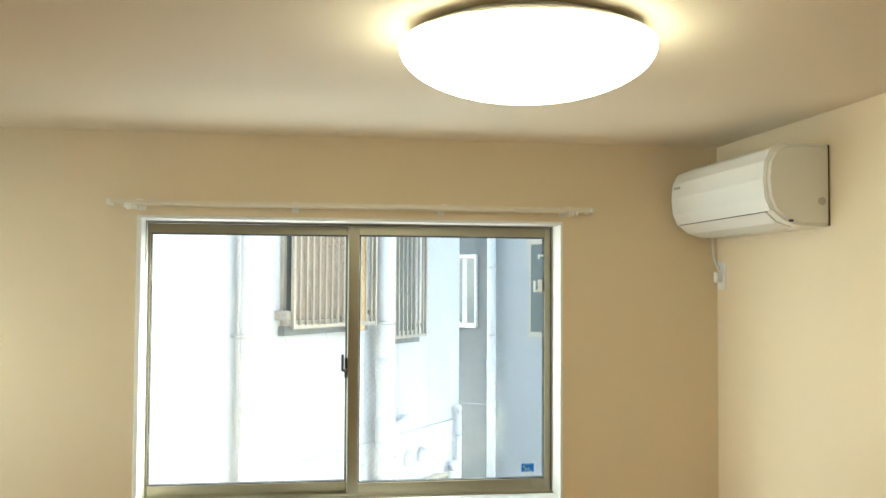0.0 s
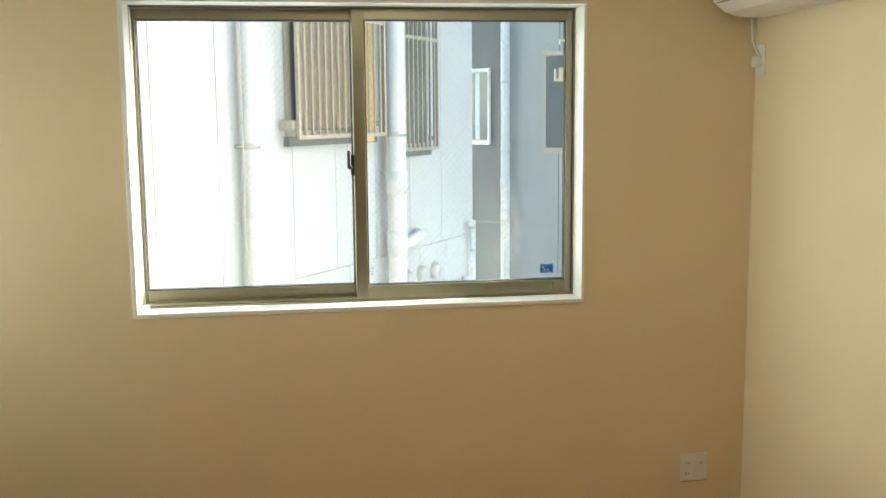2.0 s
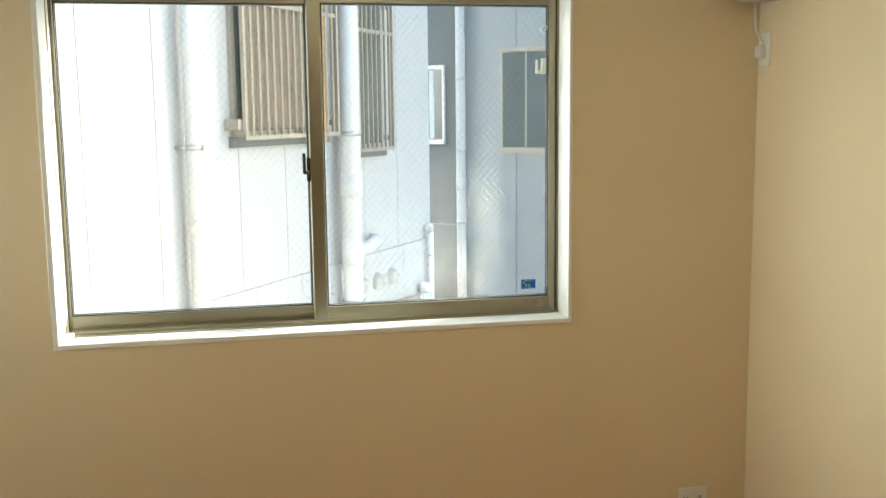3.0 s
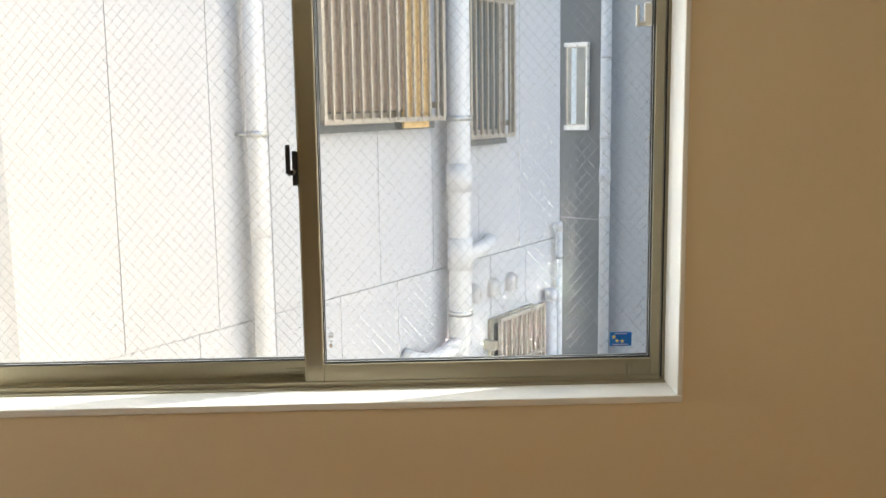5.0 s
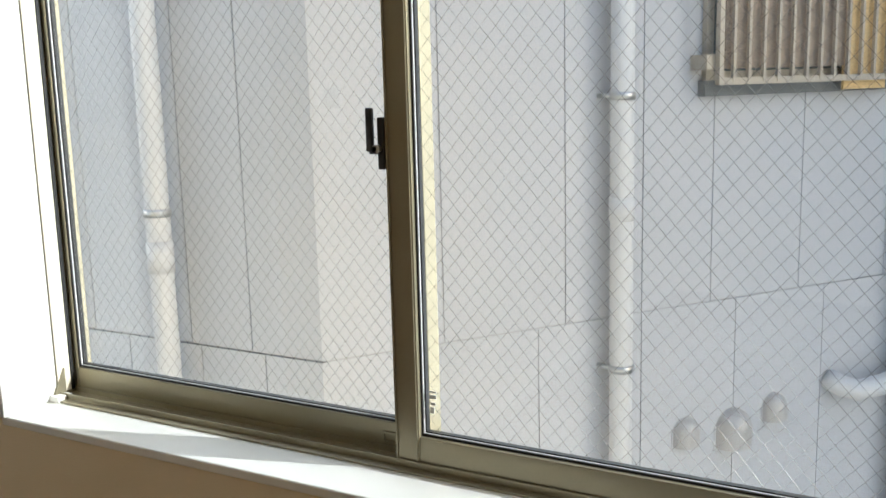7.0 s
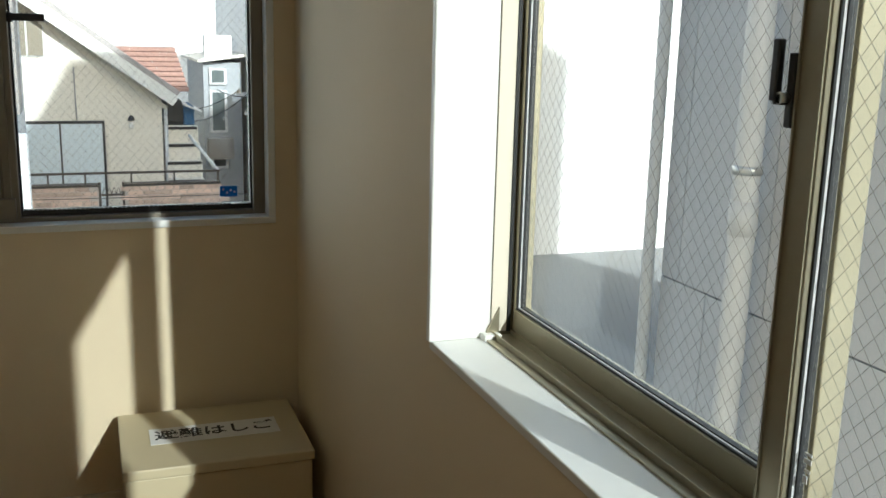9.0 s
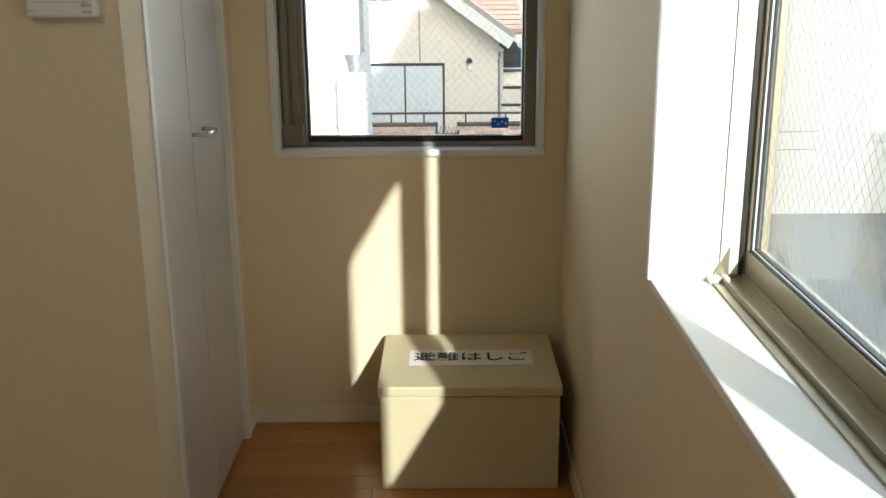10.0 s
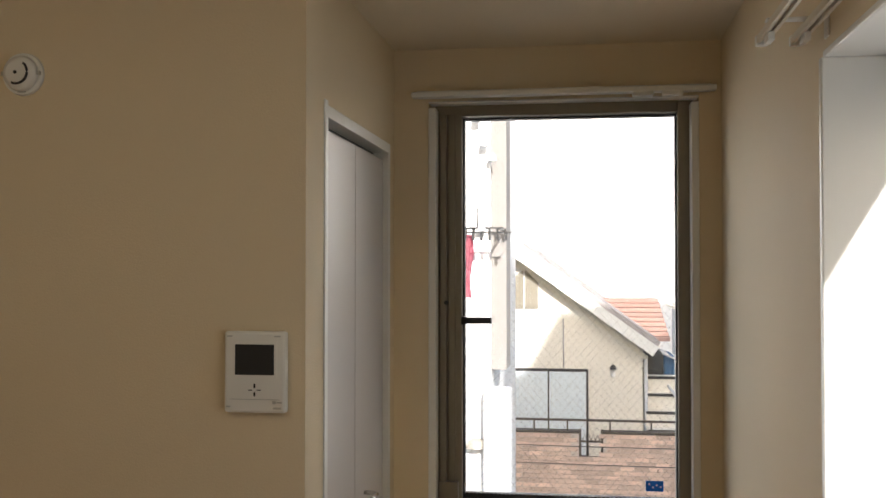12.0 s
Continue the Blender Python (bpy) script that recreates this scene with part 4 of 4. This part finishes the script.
part("rail", boxes(((PX - 0.10, -5.0, PZ + 0.19), (PX - 0.06, 1.35, PZ + 0.225))), RAILDARK, pw)
for y in (-4.6, -3.9, -3.2, -2.5, -1.9, -1.30, -0.75, -0.05, 0.62, 1.32):
    part("rail_post", boxes(((PX - 0.095, y - 0.014, PZ), (PX - 0.065, y + 0.014, PZ + 0.2))), RAILDARK, pw)
gt = part("gate", boxes(((PX - 0.10, -0.56, PZ - 0.42), (PX - 0.06, -0.52, PZ + 0.06)), ((PX - 0.10, -0.20, PZ - 0.42), (PX - 0.07, -0.16, PZ + 0.06)), ((PX - 0.10, -0.53, PZ - 0.42), (PX - 0.07, -0.19, PZ - 0.39)), ((PX - 0.10, -0.53, PZ - 0.16), (PX - 0.07, -0.19, PZ - 0.13))), RAILDARK, pw, "dark metal gate")
for i in range(5):
    part("gate_bar", tube([(PX - 0.085, -0.50 + 0.07 * i, PZ - 0.13), (PX - 0.085, -0.465 + 0.07 * i, PZ - 0.02), (PX - 0.085, -0.43 + 0.07 * i, PZ - 0.13)], 0.008, 6), RAILDARK, gt)
part("side_rail", tube([(PX - 0.08, 1.33, PZ + 0.2), (PX - 1.4, 1.0, PZ + 0.65)], 0.03, 6), PAPER, pw)

for za, zb, sag in ((-0.71, -0.71, 0.05), (-0.95, -0.955, 0.06)):
    oc = thing("overhead_cable", (-12, -1.4, za), "thin dark cable strung across the street", "cable", "street cables")
    local_part("wire", tube([(0, 9.0 * (k / 12 - 0.3), (zb - za) * (9.0 * (k / 12 - 0.3)) / 1.9 - sag * (1 - (2 * k / 12 - 1) ** 2)) for k in range(13)], 0.006, 5), DARK, oc)

# steps, tarp and planting beside the gabled house
st = tagged(new("garden_steps"), "stacked concrete garden steps beside the house", "steps")
for i in range(5):
    part("step", boxes(((HX + 0.35 - 0.3 * i, 0.62, FOOT), (HX + 0.65 - 0.3 * i, 1.22, -1.75 + 0.28 * i)), bevel=0.01), STUCCO, st)
    part("step_edge", boxes(((HX + 0.64 - 0.3 * i, 0.62, -1.80 + 0.28 * i), (HX + 0.67 - 0.3 * i, 1.2, -1.75 + 0.28 * i))), DARK, st)
sh = tagged(new("garden_shed"), "dim shed with a blue tarp beside the house", "shed")
part("body", boxes(((HX - 2.2, 0.70, FOOT), (HX - 1.2, 1.02, -0.25))), DARK, sh)
part("tarp", boxes(((HX - 2.2, 1.02, -1.5), (HX - 1.15, 1.22, -0.30)), bevel=0.03), BLUECLOTH, sh, "blue tarp")
part("awning", slope_slab(0.60, -0.10, 1.34, -0.42, 0.03, HX - 2.2, HX - 1.0), PIPE, sh)
for ob in (gh, pw, st, sh):
    ob.location.z = LIFT
rr = tagged(new("tiled_roof_house"), "house with a red tiled roof behind the gabled house", "house")
for i in range(9):
    zz = 0.15 + 0.09 * i
    part("tile_row", boxes(((-18.2 - 0.10 * i, -1.0, zz), (-17.6 - 0.10 * i, 1.18 - 0.02 * i, zz + 0.085)), bevel=0.015), ROOF, rr, "row of red roof tiles" if i == 0 else "")
part("wall", boxes(((-22, -1.0, GZ - 0.17), (-18.6, 1.05, 0.2))), STUCCO, rr)
rr.location.z = 0.17
nh = tagged(new("narrow_house"), "narrow house with stacked windows farther down the street, shade put into its grey", "house")
# wall and balcony greys are darkened in place of the shade they stand in
part("wall", boxes(((-24, 1.62, GZ), (-20.4, 2.45, 0.78))), SHADE_SIDING, nh)
part("roof", slope_slab(1.5, 0.78, 2.55, 0.92, 0.06, -24.2, -20.2), STUCCO, nh)
for a, b, m in ((0.30, 0.66, PANE_DARK), (-0.75, 0.18, PANE_DARK), (-1.55, -1.30, DARK)):
    w = part("window", boxes(((-20.4, 1.74, a), (-20.34, 2.12, b)), bevel=0.01), PIPE, nh)
    part("pane", boxes(((-20.34, 1.80, a + 0.05), (-20.33, 2.06, b - 0.05))), m, w)
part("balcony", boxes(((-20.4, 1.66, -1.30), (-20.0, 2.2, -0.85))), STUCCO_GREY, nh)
ou = thing("outdoor_unit", (-20.9, 2.13, 0.86), "white air conditioner unit on a flat roof", "air conditioner")
local_part("case", boxes(((-0.15, -0.3, 0), (0.15, 0.3, 0.5)), bevel=0.02), PAPER, ou)
local_part("fan_grille", tube([(0.15, -0.05, 0.25), (0.165, -0.05, 0.25)], 0.19, 24), PIPE, ou)
nh.location.y = 0.13
th = tagged(new("tall_house"), "tall pale house with small windows down the street", "house")
part("wall", boxes(((-26, 2.72, GZ), (-20, 6, 4.5))), STUCCO_WHITE, th)
for z in (1.4, 0.3, -1.0):
    part("window", boxes(((-20, 2.9, z), (-19.94, 3.35, z + 0.6)), bevel=0.01), PANE_DARK, th)
part("dish", dome((-19.8, 2.75, 0.1), 0.3, 0.1, 16, 4, 1), PIPE, th)

ab = tagged(new("apartment_building"), "large pale apartment building behind the street's houses", "building")
part("wall", boxes(((-42, -12, GZ), (-34, 12, 16))), STUCCO_WHITE, ab)
for y, z in ((2.3, 4.6), (-4.0, 4.6), (7.0, 4.6), (2.3, 8.0)):
    part("window", boxes(((-34, y, z), (-33.95, y + 1.3, z + 1.4)), bevel=0.02), PIPE, ab)

# white house with laundry, near on the street side
wh = tagged(new("white_house"), "white rendered house with fittings on its wall", "house")
part("wall", boxes(((-11.5, -6.0, GZ - 0.15), (-8.0, -1.42, 6.0))), STUCCO_WHITE, wh)
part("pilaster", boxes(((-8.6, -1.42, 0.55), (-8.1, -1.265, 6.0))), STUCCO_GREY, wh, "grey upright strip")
part("porch_column", boxes(((-8.1, -1.47, GZ - 0.15), (-7.8, -1.21, 0.38)), bevel=0.02), STUCCO_WHITE, wh)
for y, z in ((-1.55, 3.05), (-1.47, 2.80), (-1.39, 2.65), (-1.50, 1.95)):
    part("insulator", dome((-7.9, y, z), 0.045, 0.09, 12, 4, 1), PIPE, wh)
part("round_vent", dome((-7.95, -1.56, -0.22), 0.11, 0.10, 16, 5, 1), GRILLE, wh)
wh.location = (0, 0.035, 0.15)
lr = thing("laundry_rack", (-7.8, -1.465, 2.13), "grey plastic laundry hanger with pegs", "laundry rack")
local_part("frame", boxes(((-0.2, -0.28, 0), (-0.18, 0.22, 0.015)), ((0.18, -0.28, -0.06), (0.2, 0.32, -0.045)), ((-0.2, -0.28, -0.03), (0.2, -0.26, -0.015)), ((-0.2, 0.20, -0.03), (0.2, 0.22, -0.015))), DARK, lr)
for i in range(7):
    local_part("peg", boxes(((-0.2, -0.26 + 0.08 * i, -0.08), (-0.18, -0.235 + 0.08 * i, 0)), bevel=0.004), DARK, lr)
    local_part("peg", boxes(((0.18, -0.22 + 0.08 * i, -0.13), (0.2, -0.195 + 0.08 * i, -0.05)), bevel=0.004), DARK, lr)
local_part("hook", tube([(0, -0.03, 0), (0, -0.03, 0.2)], 0.008, 6), DARK, lr)
cm = bmesh.new()
vs = [[cm.verts.new((0.03 * math.sin(j * 1.3 + i), -0.05 + 0.1 * i / 4 + 0.02 * math.sin(j), 0.55 - 0.62 * j / 6)) for i in range(5)] for j in range(7)]
for a, b in zip(vs, vs[1:]):
    for i in range(4):
        cm.faces.new((a[i], a[i + 1], b[i + 1], b[i]))
bmesh.ops.solidify(cm, geom=cm.faces[:], thickness=0.006)
bmesh.ops.translate(cm, verts=cm.verts[:], vec=(0.1, -0.12, -0.62))
local_part("hanging_cloth", cm, REDCLOTH, lr, "red cloth with the glare paled into its colour")

up = thing("utility_pole", (-19.0, 2.72, GZ), "grey utility pole with fittings and sagging cables", "pole")
local_part("pole", tube([(0, 0, 0), (0, 0, 4.1)], [0.075, 0.06], 16), PIPE, up)
local_part("cross_arm", boxes(((-0.03, -0.45, 3.55), (0.03, 0.4, 3.61)), ((-0.03, -0.3, 3.15), (0.03, 0.3, 3.20))), PIPE, up)
for dy, dz in ((-0.4, 3.61), (-0.15, 3.61), (0.15, 3.61), (0.35, 3.61), (-0.25, 3.2), (0.25, 3.2)):
    local_part("insulator", dome((0, dy, dz), 0.045, 0.09, 12, 4, 1), GRILLE, up)
local_part("junction_box", boxes(((0.07, -0.14, 2.75), (0.22, 0.12, 3.02)), bevel=0.02), PIPE, up, "grey junction box")
local_part("cable_coil", tube([(0.12, 0.17 * math.cos(a), 3.34 + 0.12 * math.sin(a)) for a in [2 * math.pi * k / 20 for k in range(21)]], 0.018, 6), DARK, up, "coiled black cable")
for dy, end, sag in ((-0.4, (2.2, -2.6, 3.5), 0.25), (-0.15, (2.2, -2.2, 3.3), 0.3), (0.25, (-1.3, -0.7, 3.6), 0.15)):
    a, b = Vector((0, dy, 3.66)), Vector(end)
    local_part("cable", tube([a.lerp(b, k / 10) - Vector((0, 0, 4 * sag * (k / 10) * (1 - k / 10))) for k in range(11)], 0.012, 5), DARK, up)

# house across the side street, seen past the neighbour's corner
ch = tagged(new("corner_house"), "plain white house across the side street", "house")
# near end drawn out to y 3.25 to keep sun off the tall house
part("wall", boxes(((-19.9, 3.25, GZ), (-18.0, 14, 6.5))), STUCCO_WHITE, ch)
part("parapet", boxes(((-19.95, 3.23, 6.5), (-17.95, 14, 6.7))), STUCCO, ch)

# ---- floor planks ----
plank_shapes = {}
def plank(x, y_a, y_b):
    n = round(y_b - y_a, 3)
    if n not in plank_shapes:
        bm = boxes(((-0.0374, 0, -0.012), (0.0374, n - 0.0008, 0)))
        bmesh.ops.bevel(bm, geom=[e for e in bm.edges if min(v.co.z for v in e.verts) > -0.001], offset=0.0008, segments=1, affect="EDGES")
        plank_shapes[n] = part("plank", bm, FLOORWOOD, floor)
        ob = plank_shapes[n]
    else:
        ob = new("plank", plank_shapes[n].data)
        ob.parent = floor
    ob.matrix_basis = pose(x, y_a, 0)
i = 0
x = WX + 0.0378
while x < EX:
    lo = CY if x < CX else SY
    y = 0.0
    off = (0.303, 0.909, 0.606, 1.212)[i % 4]
    first = True
    while y > lo + 0.01:
        n = off if first else 1.212
        first = False
        a = max(lo, y - n)
        plank(x, a, y)
        y = a
    x += 0.0757
    i += 1
